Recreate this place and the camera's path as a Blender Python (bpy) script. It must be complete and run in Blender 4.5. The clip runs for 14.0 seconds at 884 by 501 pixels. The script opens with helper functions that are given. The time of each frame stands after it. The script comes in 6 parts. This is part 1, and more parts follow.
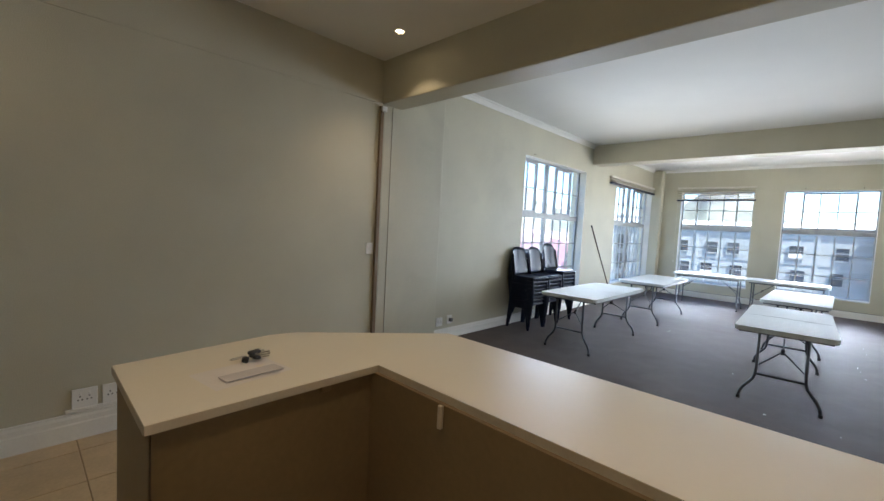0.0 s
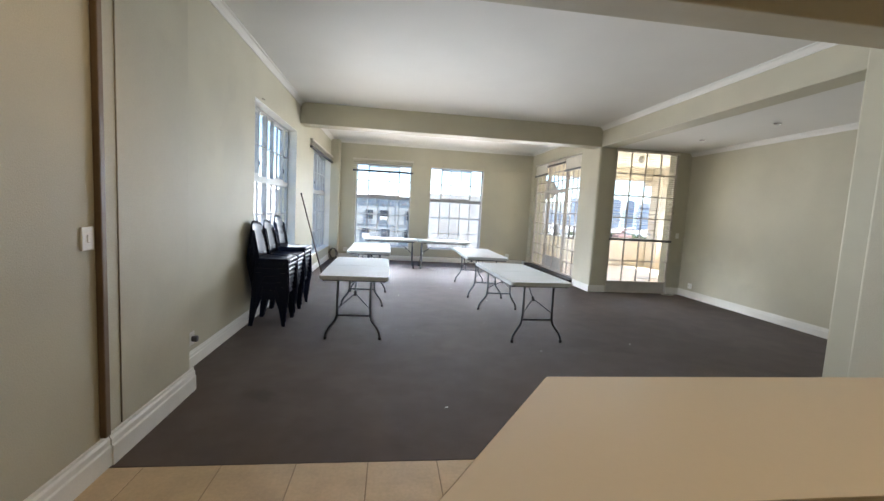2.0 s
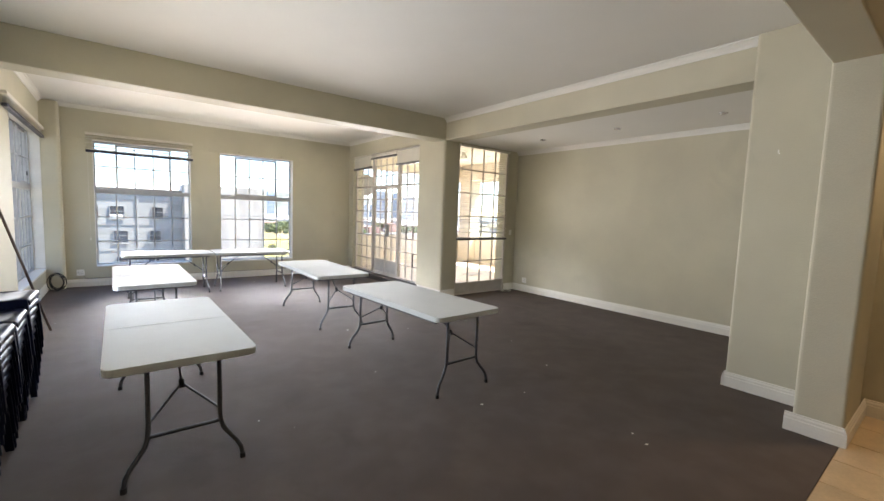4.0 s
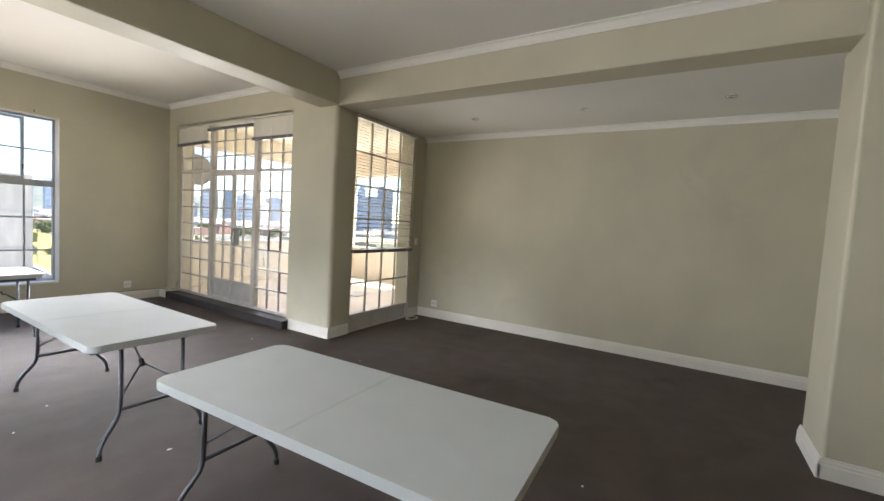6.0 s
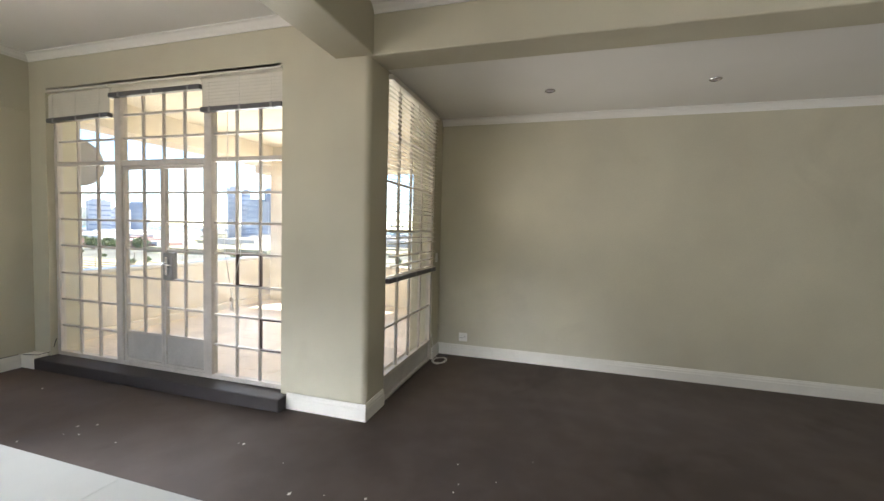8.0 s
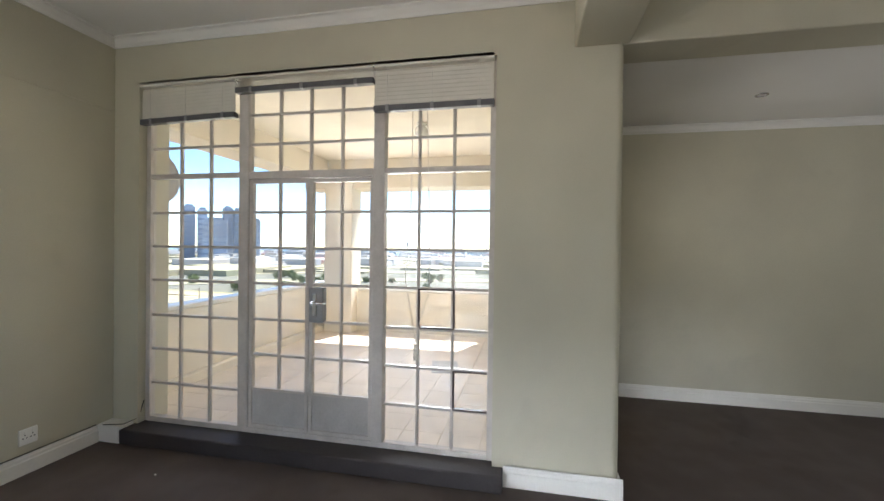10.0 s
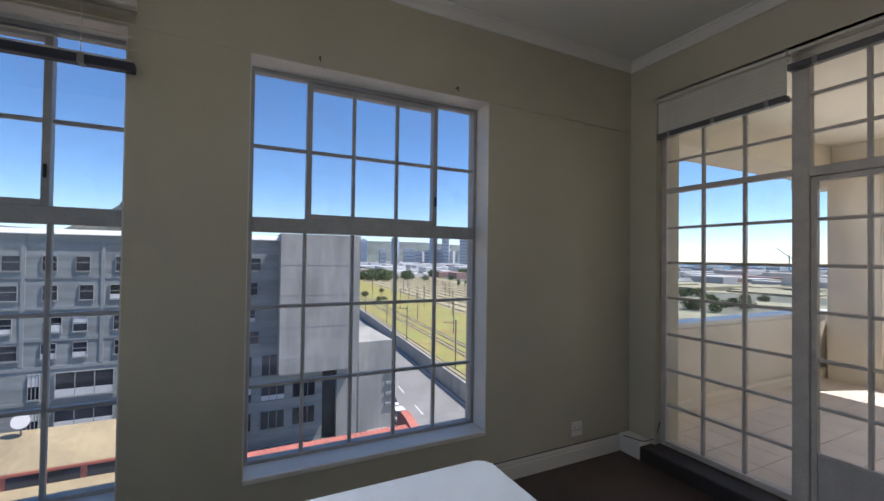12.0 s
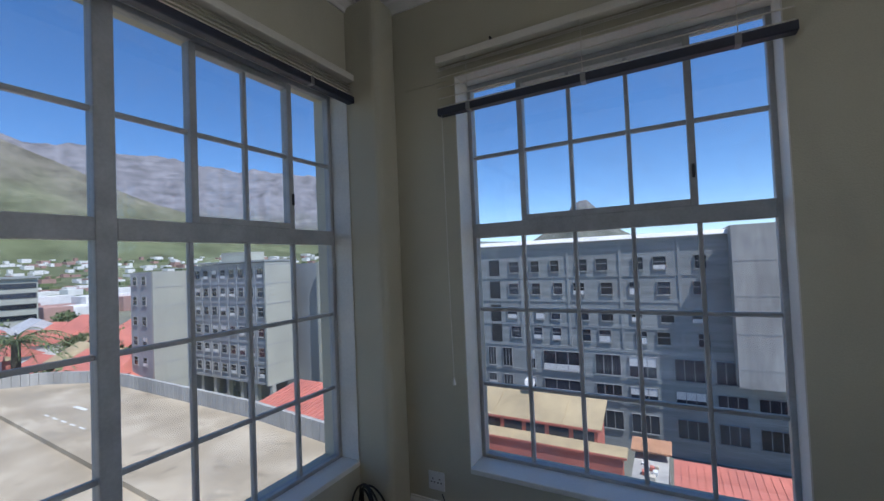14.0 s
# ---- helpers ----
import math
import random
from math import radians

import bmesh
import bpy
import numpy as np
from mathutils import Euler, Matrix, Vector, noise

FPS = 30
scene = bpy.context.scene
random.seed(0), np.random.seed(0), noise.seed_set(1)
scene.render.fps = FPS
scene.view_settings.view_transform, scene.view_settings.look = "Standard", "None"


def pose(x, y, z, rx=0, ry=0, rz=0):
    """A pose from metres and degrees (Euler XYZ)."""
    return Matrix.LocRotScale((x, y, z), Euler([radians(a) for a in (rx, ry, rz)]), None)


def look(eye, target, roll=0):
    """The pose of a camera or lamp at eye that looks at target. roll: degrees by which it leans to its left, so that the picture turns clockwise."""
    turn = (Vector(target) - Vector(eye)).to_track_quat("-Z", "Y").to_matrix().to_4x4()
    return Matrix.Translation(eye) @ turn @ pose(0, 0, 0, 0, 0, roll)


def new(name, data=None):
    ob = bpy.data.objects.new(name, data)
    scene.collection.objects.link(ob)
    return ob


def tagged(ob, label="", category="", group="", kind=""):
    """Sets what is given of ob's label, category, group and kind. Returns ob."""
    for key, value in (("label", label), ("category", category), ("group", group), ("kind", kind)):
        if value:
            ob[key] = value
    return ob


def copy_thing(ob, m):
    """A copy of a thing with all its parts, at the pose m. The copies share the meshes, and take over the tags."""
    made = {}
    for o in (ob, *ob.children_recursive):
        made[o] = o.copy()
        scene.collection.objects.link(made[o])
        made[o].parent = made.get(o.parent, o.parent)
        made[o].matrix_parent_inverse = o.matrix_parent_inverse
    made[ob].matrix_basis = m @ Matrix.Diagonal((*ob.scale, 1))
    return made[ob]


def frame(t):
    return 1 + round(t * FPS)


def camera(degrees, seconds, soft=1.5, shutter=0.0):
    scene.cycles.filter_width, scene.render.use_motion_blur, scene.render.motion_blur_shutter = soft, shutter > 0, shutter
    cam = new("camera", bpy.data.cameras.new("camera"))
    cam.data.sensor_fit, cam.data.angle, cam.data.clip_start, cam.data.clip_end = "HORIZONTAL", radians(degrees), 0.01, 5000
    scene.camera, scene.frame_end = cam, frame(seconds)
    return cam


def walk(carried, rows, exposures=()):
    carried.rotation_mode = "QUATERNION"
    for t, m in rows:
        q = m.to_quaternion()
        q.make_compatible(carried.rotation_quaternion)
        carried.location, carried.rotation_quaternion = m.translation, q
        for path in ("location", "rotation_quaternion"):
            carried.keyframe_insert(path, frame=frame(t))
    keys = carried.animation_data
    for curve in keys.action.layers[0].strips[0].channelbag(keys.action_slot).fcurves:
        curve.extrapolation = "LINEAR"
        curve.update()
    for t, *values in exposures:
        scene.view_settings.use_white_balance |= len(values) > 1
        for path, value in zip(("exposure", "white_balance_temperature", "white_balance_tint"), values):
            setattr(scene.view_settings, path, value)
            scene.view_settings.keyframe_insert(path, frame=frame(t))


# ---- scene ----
cam = camera(94.1, 14.0)
PATH = [
    (0, (0.881, -2.133, 1.579), (-0.497, -0.688, 1.454), 3.0),
    (0.5, (0.301, -2.104, 1.56), (-0.62, -0.336, 1.409), 4.0),
    (1, (-0.261, -2.042, 1.537), (-0.747, -0.11, 1.354), 4.7),
    (1.5, (-0.79, -1.964, 1.538), (-0.899, 0.023, 1.342), 4.4),
    (1.75, (-1.03, -1.902, 1.528), (-0.95, 0.098, 1.335), 3.8),
    (2, (-1.215, -1.753, 1.518), (-0.962, 0.222, 1.33), 3.1),
    (2.5, (-1.54, -1.437, 1.587), (-0.988, 0.478, 1.419), 2.4),
    (3, (-1.792, -0.995, 1.59), (-0.965, 0.817, 1.419), 2.0),
    (3.5, (-1.886, -0.432, 1.602), (-0.849, 1.27, 1.432), 2.0),
    (4, (-1.875, 0.163, 1.621), (-0.646, 1.731, 1.445), 2.0),
    (6.3, (-0.624, 2.786, 1.575), (1.126, 3.744, 1.442), 3.4),
    (6.5, (-0.5, 3.014, 1.582), (1.273, 3.927, 1.44), 3.35),
    (7, (-0.291, 3.599, 1.565), (1.555, 4.359, 1.445), 2.95),
    (7.5, (-0.136, 4.191, 1.586), (1.744, 4.865, 1.482), 2.3),
    (7.7, (-0.109, 4.45, 1.609), (1.788, 5.071, 1.494), 1.85),
    (9.8, (0.09, 6.839, 1.645), (2.046, 7.258, 1.636), 0.8),
    (10, (0.096, 7.008, 1.656), (2.054, 7.418, 1.641), 0.7),
    (10.5, (0.107, 7.349, 1.657), (2.03, 7.899, 1.644), 0.5),
    (11, (0.055, 7.657, 1.628), (1.802, 8.63, 1.647), 0.6),
    (11.5, (-0.01, 7.817, 1.642), (1.357, 9.277, 1.677), 0.8),
    (12, (-0.133, 7.955, 1.655), (0.75, 9.749, 1.688), 0.8),
    (12.5, (-0.349, 8.041, 1.648), (0.036, 10.003, 1.686), 0.1),
    (13, (-0.577, 8.094, 1.665), (-0.66, 10.092, 1.698), -0.6),
    (13.5, (-0.824, 8.182, 1.653), (-1.356, 10.11, 1.689), -1.6),
    (14, (-1.138, 8.242, 1.652), (-2.106, 9.992, 1.707), -2.4),
]

EXPOSURES = [(0, 2.62, 5800, 11), (0.7, 2.62, 6250, 13), (1.5, 2.6, 6250, 13), (2.5, 2.65, 6300, 14), (4, 2.62, 6800, 16), (6.5, 2.24, 6650, 14), (7.5, 2.38, 6650, 14), (10, 1.84, 6300, 14), (10.5, 1.76, 6300, 15), (11, 1.35, 6250, 16), (12, 0.70, 6000, 18), (12.5, 0.64, 5950, 18), (13, 0.72, 5900, 19), (13.5, 0.58, 5650, 15), (14, 0.52, 5600, 16)]
walk(cam, [(t, look(eye, target, roll)) for t, eye, target, roll in PATH], EXPOSURES)

# ---- world, sun, lamps ----
SUN = Vector((1.0, -0.375, 1.85)).normalized()
world = bpy.data.worlds.new("daylight")
scene.world = world
world.use_nodes = True
wn = world.node_tree.nodes
sky = wn.new("ShaderNodeTexSky")
sky.sky_type, sky.sun_disc = "NISHITA", False
sky.sun_elevation = math.asin(SUN.z)
sky.sun_rotation = math.atan2(SUN.x, SUN.y)
sky.air_density, sky.dust_density, sky.ozone_density = 1.0, 0.3, 0.7
sky.altitude = 2400
wn["Background"].inputs["Strength"].default_value = 0.115
clear_air = wn.new("ShaderNodeHueSaturation")
clear_air.inputs["Saturation"].default_value = 1.2
world.node_tree.links.new(sky.outputs["Color"], clear_air.inputs["Color"])
world.node_tree.links.new(clear_air.outputs["Color"], wn["Background"].inputs["Color"])
sun = new("sun", bpy.data.lights.new("sun", "SUN"))
sun.data.energy, sun.data.angle, sun.data.color = 4.0, radians(0.53), (1.0, 0.95, 0.87)
sun.matrix_world = look(SUN * 50, (0, 0, 0))


def window_lamp(name, m, width, height, watts, colour, spread):
    """Daylight entering by an opening: a narrow lamp in it, aimed in one slanting way."""
    lamp = new(name, bpy.data.lights.new(name, "AREA"))
    lamp.data.shape, lamp.data.size, lamp.data.size_y = "RECTANGLE", width, height
    lamp.data.energy, lamp.data.color, lamp.data.spread = watts, colour, radians(spread)
    lamp.matrix_world = m
    return lamp


GROUND_LIGHT, SKY_LIGHT = (1.0, 0.96, 0.88), (0.86, 0.93, 1.0)
UP, ACROSS, DOWN = 7.2, 2.3, 2.6
# upward light is thrown back by sunlit ground, downward light comes from the sky
for name, x, y, turn, width, part_up, part_across in (
        ("daylight_window", -1.46, 10.52, 180, 1.5, 0.24, 0.9),
        ("daylight_window", 0.70, 10.52, 180, 1.5, 0.24, 0.9),
        ("daylight_window", -2.95, 4.99, -90, 2.15, 0.16, 0.0),
        ("daylight_window", -2.95, 9.03, -106, 2.45, 0.16, 0.5),
        ("daylight_balcony", 2.95, 8.75, 106, 2.9, 0.42, 0.0),
        ("daylight_balcony", 4.06, 6.30, 180, 1.3, 0.2, 0.5)):
    share = width / 1.5
    window_lamp(name, pose(x, y, 1.75, 106, 0, turn), width, 1.1, UP * share * part_up, GROUND_LIGHT, 100)
    window_lamp(name, pose(x, y, 0.85, 77, 0, turn), width, 0.7, DOWN * share * (0.15 if y == 6.30 else 1.0), SKY_LIGHT, 32)
    if part_across:
        window_lamp(name, pose(x, y, 1.5, 90, 0, turn), width, 1.8, ACROSS * share * part_across, SKY_LIGHT, 80)
window_lamp("daylight_window", pose(-2.93, 4.99, 1.6, 90, 0, -130), 1.9, 2.0, 8.5, SKY_LIGHT, 90)
window_lamp("daylight_balcony", pose(2.93, 8.75, 1.5, 90, 0, 138), 2.7, 2.2, 8.5, SKY_LIGHT, 80)
# sky and sunlit ground seen from the open sides of the balcony
window_lamp("daylight_balcony", pose(7.0, 8.9, 1.75, 98, 0, 90), 2.2, 1.6, 9.0, GROUND_LIGHT, 150)
window_lamp("daylight_balcony", pose(5.2, 10.55, 1.85, 98, 0, 180), 3.2, 1.6, 9.0, GROUND_LIGHT, 150)


def spot(x, y, z, watts, name):
    lamp = new(name, bpy.data.lights.new(name, "SPOT"))
    lamp.data.energy, lamp.data.color, lamp.data.shadow_soft_size = watts, (1.0, 0.73, 0.44), 0.03
    lamp.data.spot_size, lamp.data.spot_blend = radians(104), 0.9
    lamp.location = (x, y, z)
    return lamp


# the last three are unseen, added to brighten the lobby and counter
LOBBY_LIGHTS = [(-2.07, 0.27), (2.72, 0.30), (-2.07, -2.2), (0.2, -1.6), (2.45, -2.2)]
for lx, ly in LOBBY_LIGHTS:
    spot(lx, ly, 3.255, {(-2.07, -2.2): 1.4, (2.72, 0.30): 13.0, (-2.07, 0.27): 5.5, (0.2, -1.6): 11.0}.get((lx, ly), 8.0), "downlight_lamp")

# ---- materials ----


def mat(name, colour, rough=0.6, metal=0.0, vary=0.12, scale=6.0, fine=90.0, bump=0.08, spec=0.5, each=0.0, tint=None, wear=0.1, stretch=None, stains=0.0):
    m = bpy.data.materials.new(name)
    m.use_nodes = True
    n, l = m.node_tree.nodes, m.node_tree.links
    b = n["Principled BSDF"]
    b.inputs["Metallic"].default_value = metal
    b.inputs["Specular IOR Level"].default_value = spec
    co = n.new("ShaderNodeTexCoord")
    big, small = n.new("ShaderNodeTexNoise"), n.new("ShaderNodeTexNoise")
    big.inputs["Scale"].default_value, big.inputs["Detail"].default_value = scale, 5
    small.inputs["Scale"].default_value, small.inputs["Detail"].default_value = fine, 3
    geo = n.new("ShaderNodeNewGeometry")
    place = geo.outputs["Position"]
    if stretch:
        squeeze = n.new("ShaderNodeVectorMath")
        squeeze.operation = "MULTIPLY"
        squeeze.inputs[1].default_value = stretch
        l.new(place, squeeze.inputs[0])
        place = squeeze.outputs[0]
    for t in (big, small):
        l.new(place, t.inputs["Vector"])
    ramp = n.new("ShaderNodeMapRange")
    ramp.inputs["From Min"].default_value, ramp.inputs["From Max"].default_value = 0.3, 0.7
    ramp.inputs["To Min"].default_value, ramp.inputs["To Max"].default_value = 1 - vary, 1 + vary
    l.new(big.outputs["Fac"], ramp.inputs["Value"])
    r2 = n.new("ShaderNodeMapRange")
    r2.inputs["From Min"].default_value, r2.inputs["From Max"].default_value = 0.3, 0.7
    r2.inputs["To Min"].default_value, r2.inputs["To Max"].default_value = 1 - vary * 0.5, 1 + vary * 0.5
    l.new(small.outputs["Fac"], r2.inputs["Value"])
    mul = n.new("ShaderNodeMath")
    mul.operation = "MULTIPLY"
    l.new(ramp.outputs["Result"], mul.inputs[0])
    l.new(r2.outputs["Result"], mul.inputs[1])
    last = mul
    if each:
        info = n.new("ShaderNodeObjectInfo")
        r3 = n.new("ShaderNodeMapRange")
        r3.inputs["To Min"].default_value, r3.inputs["To Max"].default_value = 1 - each, 1 + each
        l.new(info.outputs["Random"], r3.inputs["Value"])
        last = n.new("ShaderNodeMath")
        last.operation = "MULTIPLY"
        l.new(mul.outputs[0], last.inputs[0])
        l.new(r3.outputs["Result"], last.inputs[1])
    if stains:
        spill, r4, spotted = n.new("ShaderNodeTexNoise"), n.new("ShaderNodeMapRange"), n.new("ShaderNodeMath")
        spill.inputs["Scale"].default_value, spill.inputs["Detail"].default_value, spill.inputs["Distortion"].default_value = 1.1, 6, 0.6
        r4.inputs["From Min"].default_value, r4.inputs["From Max"].default_value = 0.6, 0.68
        r4.inputs["To Min"].default_value, r4.inputs["To Max"].default_value = 1.0, 1 - stains
        spotted.operation = "MULTIPLY"
        l.new(geo.outputs["Position"], spill.inputs["Vector"])
        l.new(spill.outputs["Fac"], r4.inputs["Value"])
        l.new(last.outputs[0], spotted.inputs[0])
        l.new(r4.outputs["Result"], spotted.inputs[1])
        last = spotted
    mix = n.new("ShaderNodeMix")
    mix.data_type, mix.blend_type = "RGBA", "MULTIPLY"
    mix.inputs["Factor"].default_value = 1.0
    mix.inputs[6].default_value = (*colour, 1)
    if tint:
        mottle = n.new("ShaderNodeMix")
        mottle.data_type = "RGBA"
        mottle.inputs[6].default_value, mottle.inputs[7].default_value = (*colour, 1), (*tint, 1)
        step = n.new("ShaderNodeMapRange")
        step.inputs["From Min"].default_value, step.inputs["From Max"].default_value = 0.42, 0.62
        l.new(big.outputs["Fac"], step.inputs["Value"])
        l.new(step.outputs["Result"], mottle.inputs["Factor"])
        l.new(mottle.outputs[2], mix.inputs[6])
    l.new(last.outputs[0], mix.inputs[7])
    l.new(mix.outputs[2], b.inputs["Base Color"])
    rr = n.new("ShaderNodeMapRange")
    rr.inputs["To Min"].default_value, rr.inputs["To Max"].default_value = max(0.02, rough - wear), min(1, rough + wear)
    l.new(big.outputs["Fac"], rr.inputs["Value"])
    l.new(rr.outputs["Result"], b.inputs["Roughness"])
    if bump:
        bp = n.new("ShaderNodeBump")
        bp.inputs["Strength"].default_value, bp.inputs["Distance"].default_value = bump, 0.01
        l.new(small.outputs["Fac"], bp.inputs["Height"])
        l.new(bp.outputs["Normal"], b.inputs["Normal"])
    return m


WALL = mat("stone_green_wall_paint", (0.53, 0.50, 0.385), 0.55, vary=0.06, scale=1.4, fine=140, bump=0.2, spec=0.35, stains=0.06)
CEIL = mat("white_ceiling_paint", (0.78, 0.765, 0.72), 0.8, vary=0.02, scale=1.5, fine=120, bump=0.06)
TRIM = mat("white_gloss_trim", (0.76, 0.74, 0.68), 0.35, vary=0.04, scale=4, fine=60, bump=0.05)
CARPET = mat("dark_brown_carpet", (0.095, 0.075, 0.067), 0.8, vary=0.09, scale=3.5, fine=140, bump=0.3, spec=0.25, tint=(0.104, 0.083, 0.074), stains=0.2)
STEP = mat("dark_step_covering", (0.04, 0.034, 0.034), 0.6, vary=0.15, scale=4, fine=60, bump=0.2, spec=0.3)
TILE = mat("beige_floor_tile", (0.56, 0.43, 0.27), 0.35, vary=0.12, scale=5, fine=50, bump=0.04, each=0.06)
GROUT = mat("brown_grout", (0.3, 0.22, 0.14), 0.9, vary=0.1, scale=8)
STEEL = mat("off_white_steel_frame", (0.55, 0.51, 0.465), 0.5, vary=0.1, scale=9, fine=70, bump=0.1)
WSTEEL = mat("grey_painted_window_steel", (0.40, 0.41, 0.415), 0.45, vary=0.12, scale=9, fine=70, bump=0.1)
PANEL = mat("painted_steel_kick_panel", (0.47, 0.45, 0.42), 0.5, vary=0.1, scale=5, fine=60, bump=0.06)
COUNTER = mat("cream_laminate", (0.72, 0.65, 0.52), 0.38, vary=0.015, scale=1.2, fine=80, bump=0.0, wear=0.02)
EDGE = mat("counter_edge_band", (0.50, 0.43, 0.32), 0.5, vary=0.06, scale=8)
BROWN = mat("brown_laminate_panel", (0.19, 0.135, 0.07), 0.5, vary=0.1, scale=3, fine=40, bump=0.04)
TABLE = mat("white_moulded_plastic", (0.60, 0.63, 0.625), 0.6, vary=0.03, scale=5, fine=220, bump=0.12, spec=0.15)
TUBE = mat("grey_powder_coated_tube", (0.085, 0.09, 0.10), 0.35, metal=0.4, vary=0.08, scale=20)
RUBBER = mat("black_rubber", (0.02, 0.02, 0.022), 0.7, vary=0.1, scale=20)
NAVY = mat("dark_navy_plastic", (0.004, 0.008, 0.026), 0.3, vary=0.1, scale=12, fine=150, bump=0.0, wear=0.06, spec=0.25)
SLAT = mat("cream_blind_slat", (0.68, 0.65, 0.57), 0.4, vary=0.04, scale=6, bump=0)
LOCK = mat("grey_lock_steel", (0.27, 0.27, 0.27), 0.45, vary=0.1, scale=12)
DARKBAR = mat("dark_brown_putty", (0.06, 0.04, 0.035), 0.6, vary=0.2, scale=12)
NAVYRAIL = mat("navy_blind_bottom_rail", (0.025, 0.03, 0.05), 0.4, vary=0.15, scale=15)
RAIL = mat("grey_blind_bottom_rail", (0.10, 0.10, 0.105), 0.4, vary=0.15, scale=15)
WHITE = mat("white_plastic", (0.78, 0.77, 0.73), 0.35, vary=0.03, scale=10, bump=0.02)
# near-black put where pin holes and openings would lie in shade
DARK = mat("hollow_shade", (0.02, 0.02, 0.02), 0.6, vary=0.1, scale=10)
CHROME = mat("chrome", (0.7, 0.7, 0.7), 0.18, metal=1.0, vary=0.05, scale=20, bump=0)
WOODPOLE = mat("dark_wood_pole", (0.09, 0.06, 0.045), 0.5, vary=0.2, scale=8)
CORD = mat("white_cord", (0.66, 0.64, 0.58), 0.6, vary=0.05, scale=20, bump=0)
CABLE = mat("black_cable", (0.02, 0.02, 0.02), 0.5, vary=0.05, scale=20, bump=0)
BALC = mat("cream_balcony_plaster", (0.80, 0.725, 0.59), 0.8, vary=0.07, scale=1.6, fine=60, bump=0.12)
BTILE = mat("pale_pink_beige_balcony_tile", (0.76, 0.66, 0.55), 0.55, vary=0.1, scale=3, fine=60, bump=0.05, each=0.04)
BGROUT = mat("pale_balcony_grout", (0.56, 0.48, 0.40), 0.85, vary=0.15, scale=4)
PAPER = mat("paper", (0.74, 0.69, 0.64), 0.8, vary=0.03, scale=8, bump=0)
GREYPAPER = mat("grey_leaflet", (0.55, 0.50, 0.48), 0.6, vary=0.06, scale=12, bump=0)
# brown of the shade in the gap at the pier edge, then the crack's colour
TRUNK = mat("pier_gap_shade", (0.16, 0.105, 0.055), 0.5, vary=0.12, scale=6)
CRACK = mat("brown_crack_line", (0.30, 0.27, 0.20), 0.5, vary=0.08, scale=6)
KEYMETAL = mat("key_steel", (0.35, 0.33, 0.28), 0.3, metal=1.0, vary=0.1, scale=40, bump=0)


def glass_material():
    m = bpy.data.materials.new("window_glass")
    m.use_nodes = True
    n, l = m.node_tree.nodes, m.node_tree.links
    n.remove(n["Principled BSDF"])
    clear, gloss, mix, fr = n.new("ShaderNodeBsdfTransparent"), n.new("ShaderNodeBsdfGlossy"), n.new("ShaderNodeMixShader"), n.new("ShaderNodeLayerWeight")
    clear.inputs["Color"].default_value = (0.96, 0.975, 0.97, 1)
    gloss.inputs["Roughness"].default_value = 0.02
    fr.inputs["Blend"].default_value = 0.5
    power, amount = n.new("ShaderNodeMath"), n.new("ShaderNodeMath")
    power.operation, amount.operation = "POWER", "MULTIPLY_ADD"
    power.inputs[1].default_value, amount.inputs[1].default_value, amount.inputs[2].default_value = 5.0, 0.7, 0.03
    l.new(fr.outputs["Facing"], power.inputs[0])
    l.new(power.outputs[0], amount.inputs[0])
    l.new(amount.outputs[0], mix.inputs[0])
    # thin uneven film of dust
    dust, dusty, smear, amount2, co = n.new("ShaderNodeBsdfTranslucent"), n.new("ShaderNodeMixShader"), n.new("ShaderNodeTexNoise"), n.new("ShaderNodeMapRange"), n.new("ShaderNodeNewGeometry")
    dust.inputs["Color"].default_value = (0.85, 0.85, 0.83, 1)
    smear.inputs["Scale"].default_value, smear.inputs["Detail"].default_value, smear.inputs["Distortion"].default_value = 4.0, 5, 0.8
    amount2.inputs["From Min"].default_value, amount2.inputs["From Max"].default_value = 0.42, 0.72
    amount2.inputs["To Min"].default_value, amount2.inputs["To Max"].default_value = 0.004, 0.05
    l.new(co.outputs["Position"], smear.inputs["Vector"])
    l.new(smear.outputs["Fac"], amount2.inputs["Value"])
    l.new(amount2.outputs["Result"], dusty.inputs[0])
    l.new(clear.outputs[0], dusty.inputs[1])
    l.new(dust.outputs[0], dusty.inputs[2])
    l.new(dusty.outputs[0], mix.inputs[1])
    l.new(gloss.outputs[0], mix.inputs[2])
    l.new(mix.outputs[0], n["Material Output"].inputs[0])
    return m


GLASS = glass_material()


def glow(name, colour, strength):
    m = bpy.data.materials.new(name)
    m.use_nodes = True
    b = m.node_tree.nodes["Principled BSDF"]
    b.inputs["Emission Color"].default_value, b.inputs["Emission Strength"].default_value = (*colour, 1), strength
    return m


BULB = glow("lit_downlight_lens", (1.0, 0.72, 0.38), 9)

# ---- mesh helpers ----


def part(name, bm, material, parent=None, label="", smooth=False):
    me = bpy.data.meshes.new(name)
    if bm.faces:
        bmesh.ops.recalc_face_normals(bm, faces=bm.faces)
    bm.to_mesh(me)
    bm.free()
    if material:
        me.materials.append(material)
    if smooth:
        for p in me.polygons:
            p.use_smooth = True
    ob = new(name, me)
    ob.parent = parent
    if label:
        ob["label"] = label
    return ob


def again(ob, name, parent, m):
    """Another object on the mesh of ob."""
    o = new(name, ob.data)
    o.parent = parent
    o.matrix_basis = m
    return o


def thing(name, label, category, group="", m=None):
    ob = new(name)
    ob.empty_display_size = 0.1
    if m is not None:
        ob.matrix_basis = m
    return tagged(ob, label, category, group)


